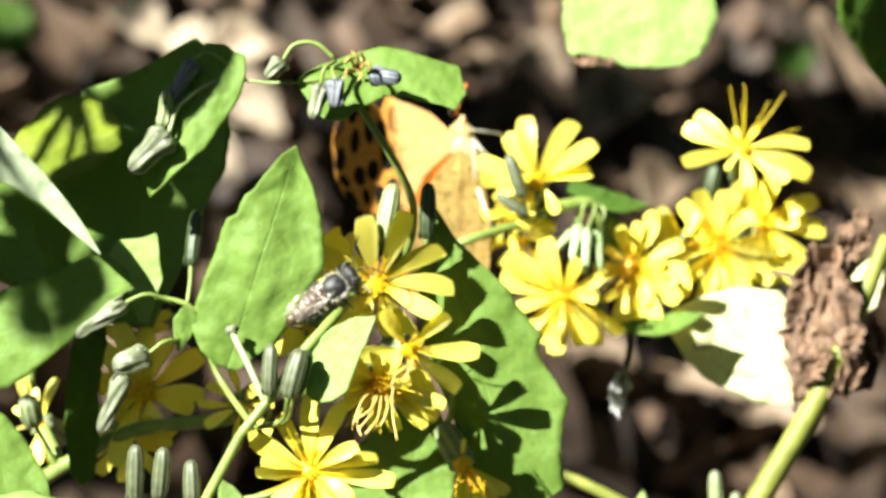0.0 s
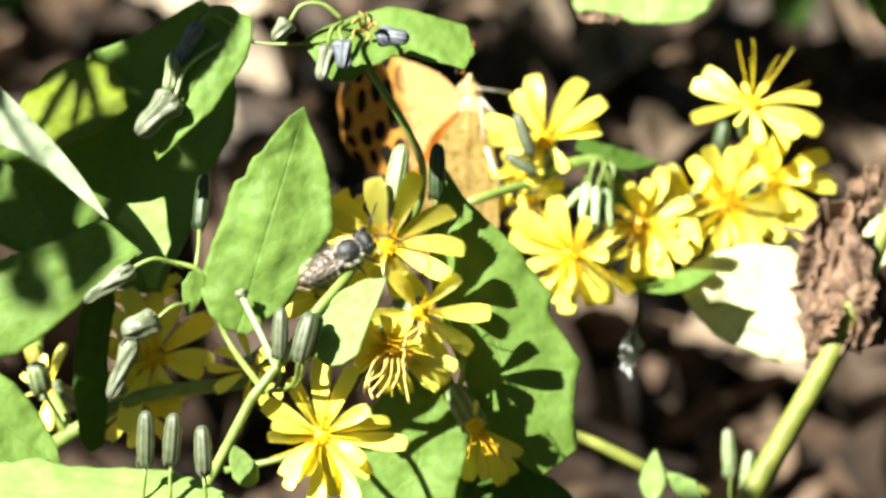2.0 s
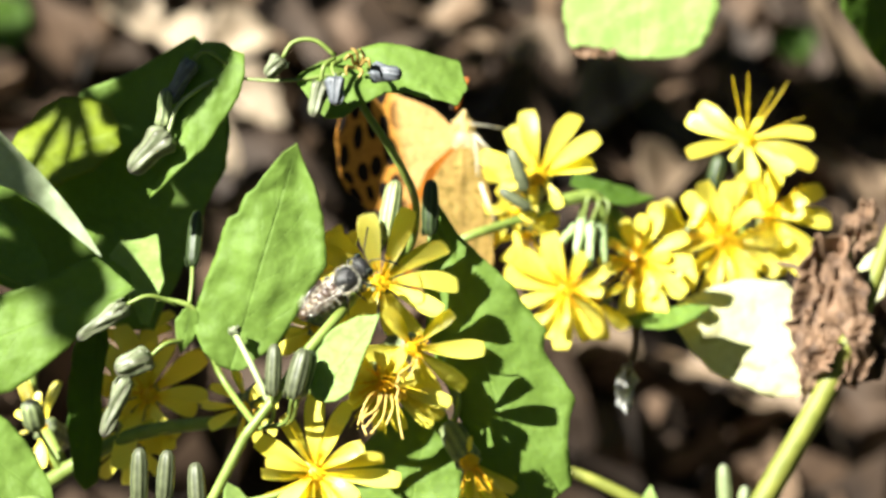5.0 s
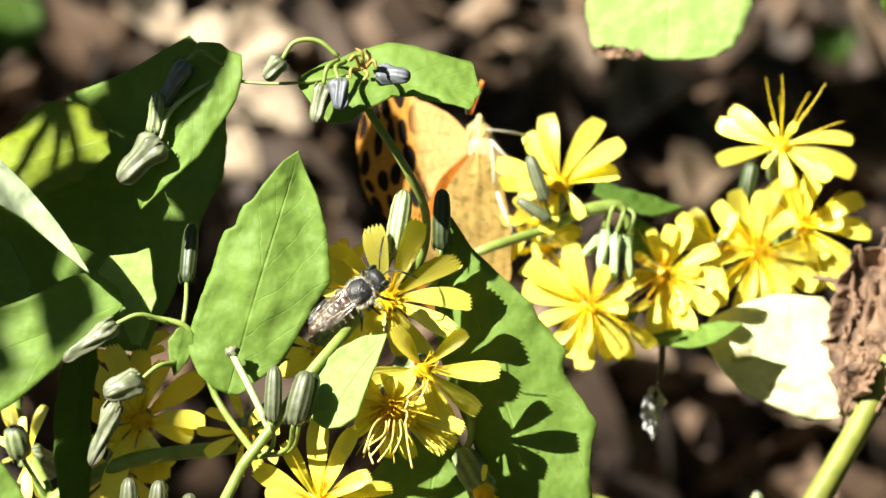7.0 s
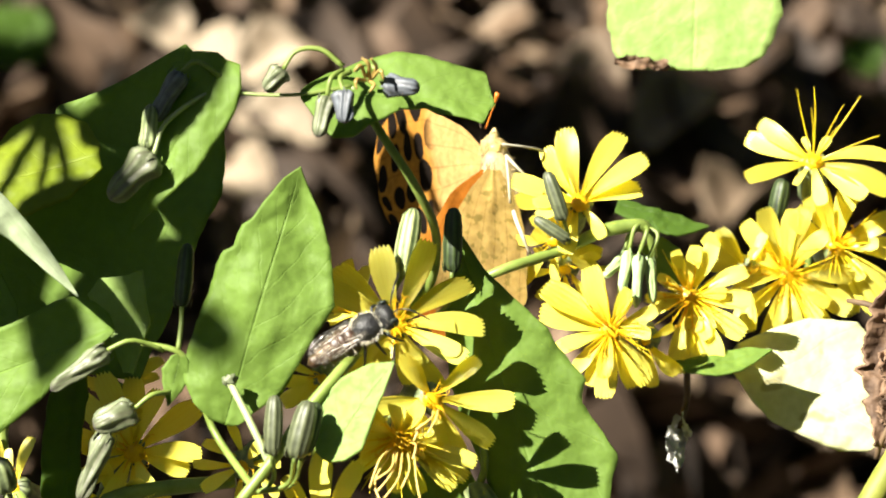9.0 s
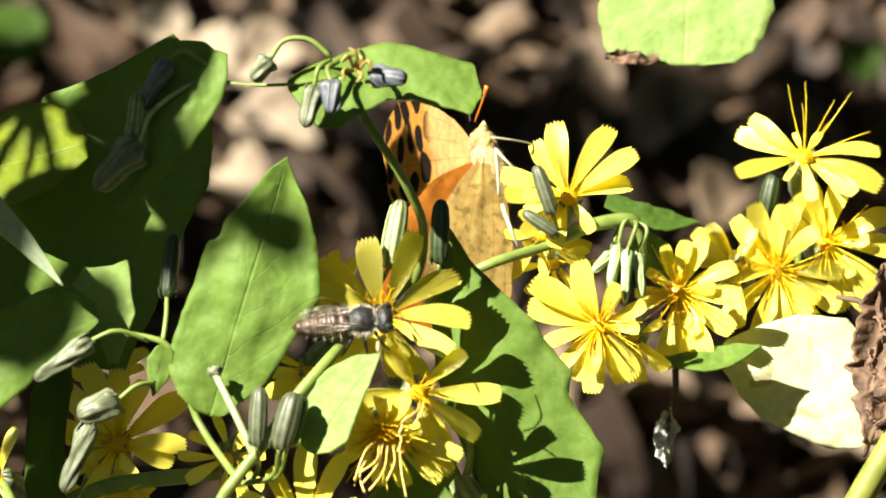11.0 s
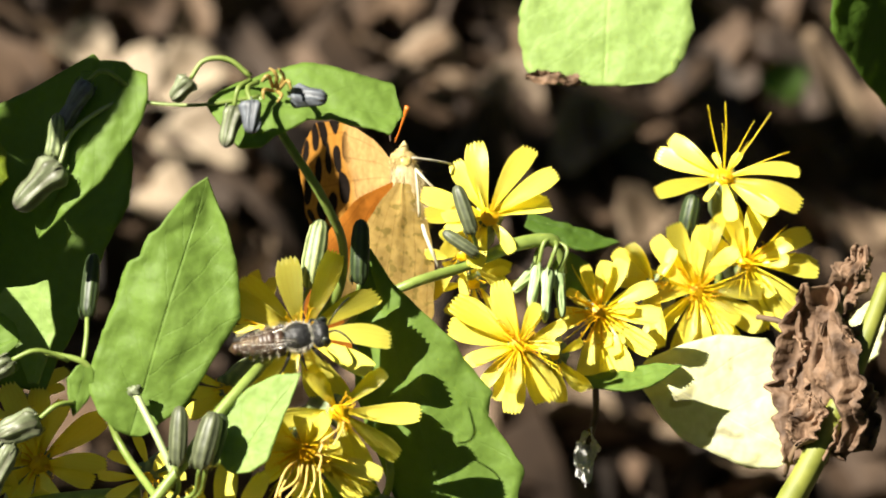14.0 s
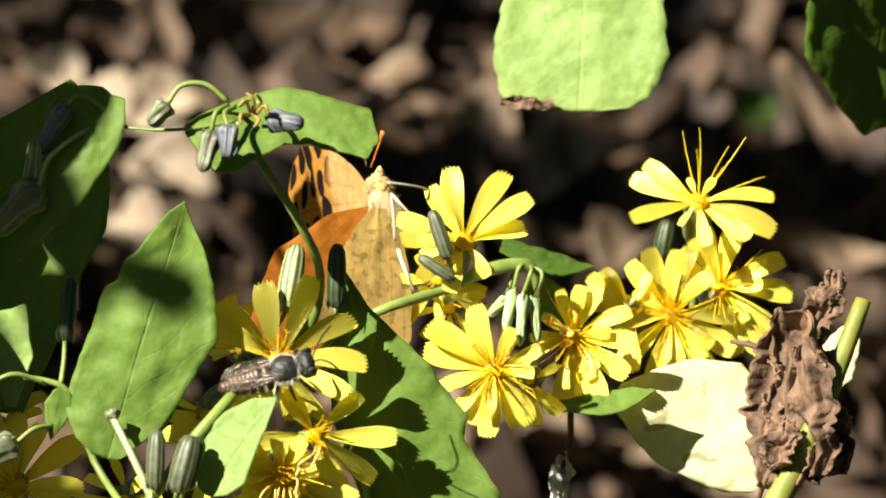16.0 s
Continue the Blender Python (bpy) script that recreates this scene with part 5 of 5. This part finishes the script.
    for k, (b, t) in enumerate(((at(20.2, 9.6, -106.0), at(19.1, 3.8, -104.0)), (at(21.4, 9.1, -105.0), at(21.0, 2.7, -103.0)), (at(22.6, 8.7, -106.0), at(23.1, 3.4, -105.0)), (at(19.5, 8.7, -107.0), at(17.2, 6.4, -105.0)))):
        bud(pl, b, t, 0.75, BUD_FRESH, 0.5, k, [b + way(1, 3, 0) / 1000, at(22.1, 12.4, -107.0)])
    bud(pl, at(12.4, 13.2, -101.0), at(10.4, 19.0, -101.0), 0.95, BUD_OLIVE, stalk=[at(12.9, 11.0, -104.0), at(12.6, 9.6, -105.0)])
    bud(pl, at(13.0, 10.8, -101.0), at(8.9, 13.5, -101.0), 0.8, BUD_OLIVE, stalk=[at(12.9, 10.3, -104.0), at(12.6, 9.6, -105.0)])
    bud(pl, at(39.6, -30.3, -112.0), at(39.2, -23.6, -112.0), 1.0, BUD, stalk=[at(39.7, -33.5, -114.0), at(40.2, -36.6, -116.0)])
    bud(pl, at(41.6, -32.4, -111.0), at(42.2, -26.5, -111.0), 0.95, BUD, stalk=[at(41.0, -35.0, -114.0), at(40.3, -36.6, -116.0)])
    leaf(pl, at(28.9, -33.4, -112.0), at(29.4, -26.5, -112.0), way(-0.2, 0.4, 0.9), OVATE, LEAF_PALE, seed=93, teeth=3, ns=20, nt=5)
    leaf(pl, at(35.5, -33.4, -112.0), at(30.9, -29.6, -112.0), way(-0.2, 0.4, 0.9), OVATE, LEAF_PALE, seed=94, teeth=3, ns=20, nt=5)
    leaf(pl, at(57.2, -2.8, -118.0), at(61.8, 6.5, -118.0), way(-0.2, 0.4, 0.9), OVATE, LEAF_YELLOW, seed=95)
    # seed head gone to white fluff, hanging on a dark stalk
    stem(pl, [at(27.2, -4.6, -116.0), at(27.1, -8.9, -120.0), at(26.3, -11.9, -120.0)], [0.4, 0.4, 0.4], TWIG)
    for base, along, size, seed in ((at(26.6, -10.0, -120.0), way(-0.1, -1, 0), 0.0060, 61), (at(25.6, -11.9, -119.0), way(0.15, -1, 0.2), 0.0050, 67), (at(27.2, -11.2, -121.0), way(-0.3, -1, 0), 0.0050, 71)):
        part("seed_fluff", crumpled_mesh(size, 0.0010, seed, 0.0009), FLUFF, pl, "ragged white seed fluff", axes(base, along, way(-0.3, 0.3, 0.9)))
    return pl


build_right_plant()


def build_crumpled_leaves():
    """Dry brown leaves, crumpled round the olive stem."""
    for base, tip, face, wd, seed, depth, tag in (
            (at(52.7, -13.9, -106.0), at(54.6, 7.2, -106.0), way(-0.3, 0.2, 0.9), 0.00506, 7, 0.00195, "dry crumpled brown leaf hanging on an olive stem"),
            (at(51.8, -1.2, -107.0), at(58.6, -12.3, -107.0), way(-0.3, 0.5, 0.8), 0.00506, 23, 0.00195, "ragged dry brown leaf caught beside an olive stem"),
            (at(55.7, 3.0, -104.0), at(57.0, -12.3, -104.0), way(-0.5, 0.3, 0.8), 0.00418, 31, 0.00165, "curled dry leaf scrap beside a crumpled leaf"),
            (at(50.3, 2.6, -108.0), at(58.7, -0.1, -108.0), way(-0.4, 0.5, 0.8), 0.00352, 43, 0.0015, "torn dry brown leaf hanging over a yellowed leaf"),
            (at(56.6, 3.4, -109.0), at(59.3, 11.8, -109.0), way(-0.3, 0.4, 0.9), 0.00242, 57, 0.00135, "shrivelled brown leaf tip on an olive stem"),
            (at(51.2, -11.6, -104.0), at(53.9, -6.2, -104.0), way(-0.3, 0.4, 0.9), 0.00242, 71, 0.0012, "dry brown leaf edge curled over a yellowed leaf")):
        ob = part("crumpled_leaf", crumpled_mesh((tip - base).length, wd, seed, depth), CRUMPLED, None, "", axes(base, tip - base, face))
        ob.modifiers.new("thickness", "SOLIDIFY").thickness = 0.0003
        part("leaf_stalk", tube([PLACE[ob] @ Vector((0.001, 0, 0)), PLACE[ob] @ Vector((-0.002, 0.0003, -0.0006)), PLACE[ob] @ Vector((-0.004, 0.0006, -0.002))], [0.0004, 0.0004, 0.0003], 6), TWIG, ob, "thin brown leaf stalk")
        tagged(ob, tag, "dead leaf")


build_crumpled_leaves()


# ======== leaves farther back ========
def build_back_plant():
    top = at(86.1, 67.5, -140.0)
    foot = ground_under(top, 0.06, 0.0)
    pl = plant_at(foot, "leafy green plant standing behind the flowers", "leafy_plant")
    stem(pl, [foot, foot + (top - foot) * 0.5 + Vector((0.03, 0, 0)), top], [2.5, 2.0, 1.2])
    leaf(pl, at(29.3, 55.9, -160.0), at(28.3, 32.3, -157.5), way(-0.1, 0.5, 0.85), [(0, 0.1, 0.1), (0.3, 0.4, 0.4), (0.7, 0.45, 0.46), (0.9, 0.37, 0.42), (0.97, 0.28, 0.38), (1, 0.1, 0.3)], LEAF_PALE, seed=101)
    leaf(pl, at(68.0, 56.4, -180.0), at(64.6, 29.9, -177.5), way(0.75, 0.05, 0.66), [(0, 0.1, 0.1), (0.3, 0.5, 0.5), (0.7, 0.5, 0.5), (0.9, 0.25, 0.25), (1, 0.02, 0.02)], LEAF_DEEP_SHADED, seed=103)
    part("dry_tip", crumpled_mesh(0.0070, 0.0009, 91, 0.0008), CRUMPLED, pl, "torn brown leaf tip", axes(at(18.4, 33.1, -157.0), way(1, -0.06, 0), way(-0.1, 0.5, 0.85)))
    stem(pl, [top, at(29.3, 55.9, -160.0)], [1.0, 0.6])
    stem(pl, [top, at(68.0, 56.4, -180.0)], [1.0, 0.6])
    # seedlings whose thin stalks lean away to the ground
    for base, n, size, mat, tag in ((at(79.1, 64.2, -1380.0), 5, 5.6, LEAF_DEEP_SHADED, "small round-leaved green seedling among dead leaves"), (at(-121.8, 68.9, -1380.0), 6, 9.0, LEAF_DEEP_SHADED, "low green weed growing among dead leaves")):
        foot = base - NEAR * (base.z / 0.5)
        sp = thing("seedling", Matrix.Translation(foot), tag, "seedling")
        part("stem", tube([foot, base - NEAR * 0.002], [0.0006, 0.00025], 7), TWIG, sp)
        for k in range(n):
            a = k * 6.283 / n + 0.5
            leaf(sp, base, base + way(size * math.cos(a), size * 0.8 * math.sin(a), 0.6) / 1000, way(-0.2 * math.cos(a), 0.5, 0.85), [(0, 0.2, 0.2), (0.3, 0.6, 0.6), (0.75, 0.66, 0.66), (1, 0.25, 0.25)], mat, seed=110 + k, ns=16, nt=4)


build_back_plant()


# ======== bee ========
def build_bee():
    bee = thing("bee", Matrix.Translation(at(-11.8, -1.0, 5.0)), "small black solitary bee with clear wings on a yellow flower", "bee")
    root = PLACE[bee]

    def add(name, bm, mat, parent=bee, label="", m=None):
        return part(name, bm, mat, parent, label, root @ (m or Matrix.Identity(4)))

    def hairs(n, centre, size, length, seed, keep):
        rnd = random.Random(seed)
        bm = bmesh.new()
        while n:
            d = Vector((rnd.gauss(0, 1), rnd.gauss(0, 1), rnd.gauss(0, 1))).normalized()
            if not keep(d):
                continue
            n -= 1
            p = Vector((centre[0] + d.x * size[0], centre[1] + d.y * size[1], centre[2] + d.z * size[2])) / 1000
            side = d.cross(Vector((rnd.gauss(0, 1), rnd.gauss(0, 1), rnd.gauss(0, 1)))).normalized() * 0.00003
            q = p + (d + Vector((-0.5, rnd.gauss(0, 0.3), 0.1))).normalized() * length / 1000 * rnd.uniform(0.6, 1.2)
            bm.faces.new([bm.verts.new(x) for x in (p - side, p + side, q)])
        return bm

    thorax = add("thorax", blob((0.0018, 0.00165, 0.0015), None, 0.06, 1500, (24, 16)), BEE_BLACK, m=pose(0.0014, 0, 0))
    add("thorax_hair", hairs(1500, (1.4, 0, 0), (1.75, 1.6, 1.45), 0.5, 2, lambda d: d.z < 0.35 or abs(d.x) > 0.75), BEE_HAIR, thorax, "pale yellowish hair")
    head = add("head", blob((0.00105, 0.0016, 0.0014), None, 0.05, 1500, (24, 16)), BEE_BLACK, m=pose(0.0038, 0, -0.0002, 0, 15, 0))
    add("head_hair", hairs(260, (4.0, 0, -0.2), (1.0, 1.5, 1.3), 0.4, 6, lambda d: d.x < 0.2 or d.z < -0.2), BEE_HAIR, head, "pale face hair")
    for s in (-1, 1):
        add("eye", blob((0.0006, 0.0004, 0.0010), None, 0, 1, (14, 10)), BEE_EYE, head, m=pose(0.0043, s * 0.00125, 0.0001))
        add("antenna", tube([Vector((0.0049, s * 0.0004, 0.0007)), Vector((0.0056, s * 0.0009, 0.0018)), Vector((0.0064, s * 0.0016, 0.0020)), Vector((0.0072, s * 0.0026, 0.0012)), Vector((0.0077, s * 0.0033, 0.0004))], [0.00008, 0.00008, 0.00010, 0.00010, 0.00007], 6, 4), BEE_BLACK)
        add("wing", leaf_mesh(0.0068, [(0, 0.04, 0.04), (0.2, 0.1, 0.1), (0.6, 0.16, 0.15), (0.85, 0.15, 0.13), (1, 0.02, 0.02)], teeth=1, tooth=0, ns=16, nt=4, wave=0.02, seed=s), BEE_WING, m=pose(0.0012, s * 0.0010, 0.00145, s * -14, 0, 180 + s * 5) @ pose(0, 0, 0, 0, -1, 0))
        for k, (x, out, back) in enumerate(((2.6, 1.5, 1.3), (1.4, 1.7, 0.2), (0.4, 1.7, -1.6))):
            leg = tube([Vector((x, s * 0.8, -1.1)) / 1000, Vector((x + back * 0.3, s * (1.1 + out * 0.5), -0.6)) / 1000, Vector((x + back * 0.8, s * (1.2 + out * 0.8), -2.0)) / 1000, Vector((x + back * 1.1, s * (1.0 + out), -2.9)) / 1000], [0.00018, 0.00020, 0.00014, 0.00007], 6, 4)
            add("leg", leg, BEE_BLACK)
    prof = [(0.0001, 0.0006)]
    for k in range(6):
        x0, r0 = -0.0002 - 0.00092 * k, 0.00165 * (1 - (k / 6.6) ** 2.2)
        prof += [(x0, r0 * 0.95), (x0 - 0.00045, r0 * 1.02), (x0 - 0.00086, r0 * 0.98), (x0 - 0.00091, r0 * 0.93)]
    prof.append((-0.0063, 0.0))
    prof = [(-x, r) for x, r in prof]
    bm = lathe(prof, 20)
    bmesh.ops.transform(bm, matrix=Matrix.Rotation(math.pi, 4, "Z"), verts=bm.verts)
    abdomen = add("abdomen", bm, BEE_RUST, label="dark banded pointed abdomen", m=pose(0, 0, -0.0002, 0, 4, 0))
    for k in range(5):
        x0, r0 = -0.95 - 0.92 * k, 1.65 * (1 - ((k + 0.8) / 6.6) ** 2.2)
        add("hair_band", hairs(90, (x0, 0, -0.2 - 0.05 * k), (0.12, r0, r0), 0.42, 30 + k, lambda d: d.z > -0.4 and abs(d.x) < 0.5), BEE_HAIR, abdomen, "narrow pale hair band")
    return bee


BEE = build_bee()


# ======== butterfly ========
def wing_mesh(length, width_rows, seed, wave=0.03):
    return leaf_mesh(length, width_rows, teeth=8, tooth=0.012, wave=wave, seed=seed, ns=30, nt=12)


def build_butterfly():
    # body along +x to the head, back towards +z
    m = axes(at(4.4, 16.9, -112.0), way(-0.14, 1, -0.1), way(-1, -0.14, 0.0))
    fly = thing("butterfly", m, "orange fritillary butterfly with black-spotted wings feeding on a flower", "butterfly")

    def add(name, data, mat, parent=fly, label="", lm=None):
        return part(name, data, mat, parent, label, m @ (lm or Matrix.Identity(4)))

    back = m.inverted()
    add("abdomen", lathe([(0, 0.0003), (0.002, 0.0009), (0.006, 0.0013), (0.010, 0.0015), (0.0135, 0.0014)], 18, 0, 0, 0, 0.25, 3), FUR, label="ochre furry abdomen", lm=pose(-0.0165, 0.0003, 0.0004))
    thorax = add("thorax", lathe([(0, 0.0008), (0.0014, 0.0019), (0.0036, 0.0024), (0.0062, 0.0022), (0.0086, 0.0015)], 20, 0, 0, 0, 0.3, 5), FUR_PALE, lm=pose(-0.0040, 0, -0.0004))

    def fur(name, n, lo, hi, r0, z0, length, mat, seed, parent, bulge=0.0):
        rnd = random.Random(seed)
        bmf = bmesh.new()
        for k in range(n):
            a, x = rnd.uniform(0, 6.283), rnd.uniform(lo, hi)
            r = r0 * (1 - bulge * (2 * (x - lo) / (hi - lo) - 1) ** 2)
            d = Vector((rnd.gauss(-1.5, 0.5), math.cos(a), math.sin(a)))
            q = Vector((x, math.cos(a) * r, math.sin(a) * r + z0))
            e = d.cross(Vector((rnd.gauss(0, 1), rnd.gauss(0, 1), rnd.gauss(0, 1)))).normalized() * 0.00004
            tip = q + d.normalized() * length * rnd.uniform(0.5, 1.2)
            bmf.faces.new([bmf.verts.new(z) for z in (q - e, q + e, tip)])
        add(name, bmf, mat, parent, "soft pale fur")

    fur("thorax_fur", 3200, -0.0036, 0.0044, 0.0023, -0.0004, 0.0009, FUR_PALE, 44, thorax, 0.45)
    head = add("head", blob((0.0016, 0.0015, 0.0015), None, 0.2, 1200), FUR, lm=pose(0.0052, 0, -0.0002))
    fur("head_fur", 1200, 0.0040, 0.0066, 0.00145, -0.0002, 0.0007, FUR, 45, head, 0.5)
    for k in (-1, 1):
        add("palp", tube([Vector((0.0058, k * 0.0004, -0.0004)), Vector((0.0068, k * 0.0005, -0.0006)), Vector((0.0075, k * 0.0005, -0.0007))], [0.0007, 0.0006, 0.00012], 8, 4), FUR, head)
        add("eye", blob((0.0008, 0.0005, 0.0008), None, 0, 1, (12, 8)), BUTTERFLY_EYE, head, lm=pose(0.0049, k * 0.0011, -0.0004))
    for pts, tip in (((at(2.4, 24.4, -115.0), at(2.1, 27.0, -116.0), at(1.9, 29.6, -117.0)), 0), ((at(3.0, 24.3, -111.0), at(3.8, 26.4, -109.0), at(4.5, 28.5, -108.0)), 1)):
        add("antenna", tube([back @ p for p in pts], [0.00010, 0.00010, 0.00036 if tip else 0.00008], 6, 5), ORANGE_TIP if tip else TWIG, label="thin antenna")
    add("proboscis", tube([back @ p for p in (at(5.1, 22.3, -103.0), at(7.6, 22.0, -104.0), at(10.7, 21.2, -108.0), at(12.2, 19.2, -112.0))], [0.00016, 0.00014, 0.0001], 6, 5), PALE_LEG)
    for pts, r in (((at(6.0, 15.3, -107.0), at(5.8, 18.4, -106.0), at(5.5, 21.0, -106.0)), 0.20), ((at(5.5, 21.0, -106.0), at(6.8, 19.6, -105.0), at(9.6, 16.9, -107.0)), 0.18),
                   ((at(6.4, 14.3, -107.0), at(6.7, 13.3, -106.0), at(7.5, 11.3, -105.0), at(8.4, 9.1, -106.0)), 0.26), ((at(6.4, 14.0, -110.0), at(7.0, 11.9, -111.0), at(7.9, 8.4, -110.0)), 0.16)):
        add("leg", tube([back @ p for p in pts], [r / 1000] * (len(pts) - 1) + [0.00012], 6, 4), PALE_LEG, label="whitish slender leg")
    fore = [(0, 0.10, 0.10), (0.15, 0.24, 0.20), (0.5, 0.40, 0.34), (0.8, 0.42, 0.28), (0.95, 0.34, 0.16), (1, 0.2, 0.06)]
    inner = [(0, 0.06, 0.04), (0.2, 0.26, 0.10), (0.6, 0.42, 0.16), (0.88, 0.36, 0.16), (1, 0.14, 0.06)]
    blade = [(0, 0.03, 0.03), (0.15, 0.20, 0.10), (0.5, 0.36, 0.20), (0.88, 0.30, 0.22), (0.96, 0.2, 0.16), (1, 0.08, 0.08)]
    tail = [(0, 0.03, 0.04), (0.12, 0.13, 0.15), (0.35, 0.24, 0.21), (0.7, 0.32, 0.24), (0.9, 0.24, 0.14), (1, 0.10, 0.06)]
    made = []
    # kind, length, outline, scales, root on the body, angle from the tail; far wings first
    for kind, name, length, shape, mat, root in (
            ("far", "forewing", 0.0225, fore, WING_SPOTTED, (0.0030, 0.0008, 0.0012)), ("far_hind", "hindwing", 0.0165, inner, WING_INNER, (-0.001, 0.0008, 0.0016)),
            ("near", "forewing", 0.0215, blade, WING_ORANGE, (0.0022, -0.0016, 0.0008)), ("rear", "hindwing", 0.0220, tail, WING_PALE, (0.0022, -0.0026, 0.0002))):
        bmw = bmesh.new()
        bmw.from_mesh(wing_mesh(length, shape, len(made) + 3))
        bmesh.ops.transform(bmw, matrix=axes(Vector((0, 0, 0)), Vector((-1, 0, 0)), Vector((0, 1, 0))), verts=bmw.verts)
        wing = add(name, bmw, mat, lm=pose(*root) @ pose(0, 0, 0, 0, 40, 0))
        made.append((wing, kind, root))
    return fly, made


BUTTERFLY, WINGS = build_butterfly()


# ======== what moves ========
def bee_pose(tail, head, roll=0.0):
    return axes(tail.lerp(head, 0.557), head - tail, NEAR + UP * 0.45) @ pose(0, 0, 0, roll, 0, 0)


def motions():
    rows = [
        (0.0, at(-16.3, -4.0, 8.0), at(-8.6, 2.1, 8.0)),
        (1.5, at(-16.2, -3.8, 8.0), at(-7.8, 1.5, 8.0)),
        (3.5, at(-16.1, -4.4, 8.0), at(-7.9, 2.6, 8.0)),
        (7.0, at(-14.6, -3.3, 8.0), at(-6.2, 3.7, 8.0)),
        (8.0, at(-14.8, -3.1, 8.0), at(-6.1, 2.6, 8.0)),
        (8.7, at(-14.7, -3.6, 8.0), at(-6.2, 2.1, 8.0)),
        (10.8, at(-14.3, -0.6, 8.0), at(-4.8, 0.7, 8.0)),
        (11.0, at(-14.8, -0.6, 8.0), at(-4.6, 0.6, 8.0)),
        (12.5, at(-13.7, -0.6, 8.0), at(-3.4, 0.9, 8.0)),
        (13.0, at(-13.4, -0.6, 8.0), at(-3.0, 0.5, 8.0)),
        (13.5, at(-13.1, -0.3, 8.0), at(-2.8, 0.9, 8.0)),
        (14.5, at(-13.2, -1.4, 8.0), at(-2.7, 1.5, 8.0)),
        (15.5, at(-12.1, -1.8, 8.0), at(-1.7, 0.4, 8.0)),
        (16.0, at(-12.1, -2.6, 8.0), at(-1.6, 0.7, 8.0)),
    ]
    walk(BEE, [(t, bee_pose(a, b)) for t, a, b in rows])
    far = [(0, 42), (4.2, 42), (6.3, 48), (8.5, 52), (10.8, 60), (12.5, 64), (13.5, 58), (14.5, 62), (16, 64)]
    near = [(0, 20, 11), (4.2, 20, 11), (6.3, 20, 11), (8.5, 20, 13), (10.8, 18, 26), (11.5, 18, 27), (12.5, 14, 46), (13.5, 20, 22), (14.5, 16, 30), (16, 14, 38)]
    # the twig turns about its joint, in the plane that faces the sun
    base = PLACE[TWIG_PLANT].inverted()
    hub = Matrix.Translation(TWIG_JOINT)
    sway = [(0, -66), (4.2, -64), (6.3, -62), (8.7, -50), (10.8, 0), (11.8, -2), (12.2, -60), (13.4, -62), (14.05, -61), (14.4, -3), (15.0, 0), (16.0, -4)]
    walk(TWIG_SWAY, [(t, base @ hub @ Matrix.Rotation(radians(a), 4, -SUN_WAY) @ hub.inverted()) for t, a in sway])
    # seconds, swing about the body, sweep from the tail
    rear = [(0, 20, 12), (8.5, 22, 12), (10.8, 26, 14), (12.5, 22, 12), (13.5, 26, 13), (16, 24, 12)]
    wings = {"far": [(t, -a, 92) for t, a in far], "far_hind": [(t, -a, 36) for t, a in far], "near": near, "rear": rear}
    for wing, kind, root in WINGS:
        walk(wing, [(t, pose(*root, a, 0, 0) @ pose(0, 0, 0, 0, b, 0)) for t, a, b in wings[kind]])


motions()
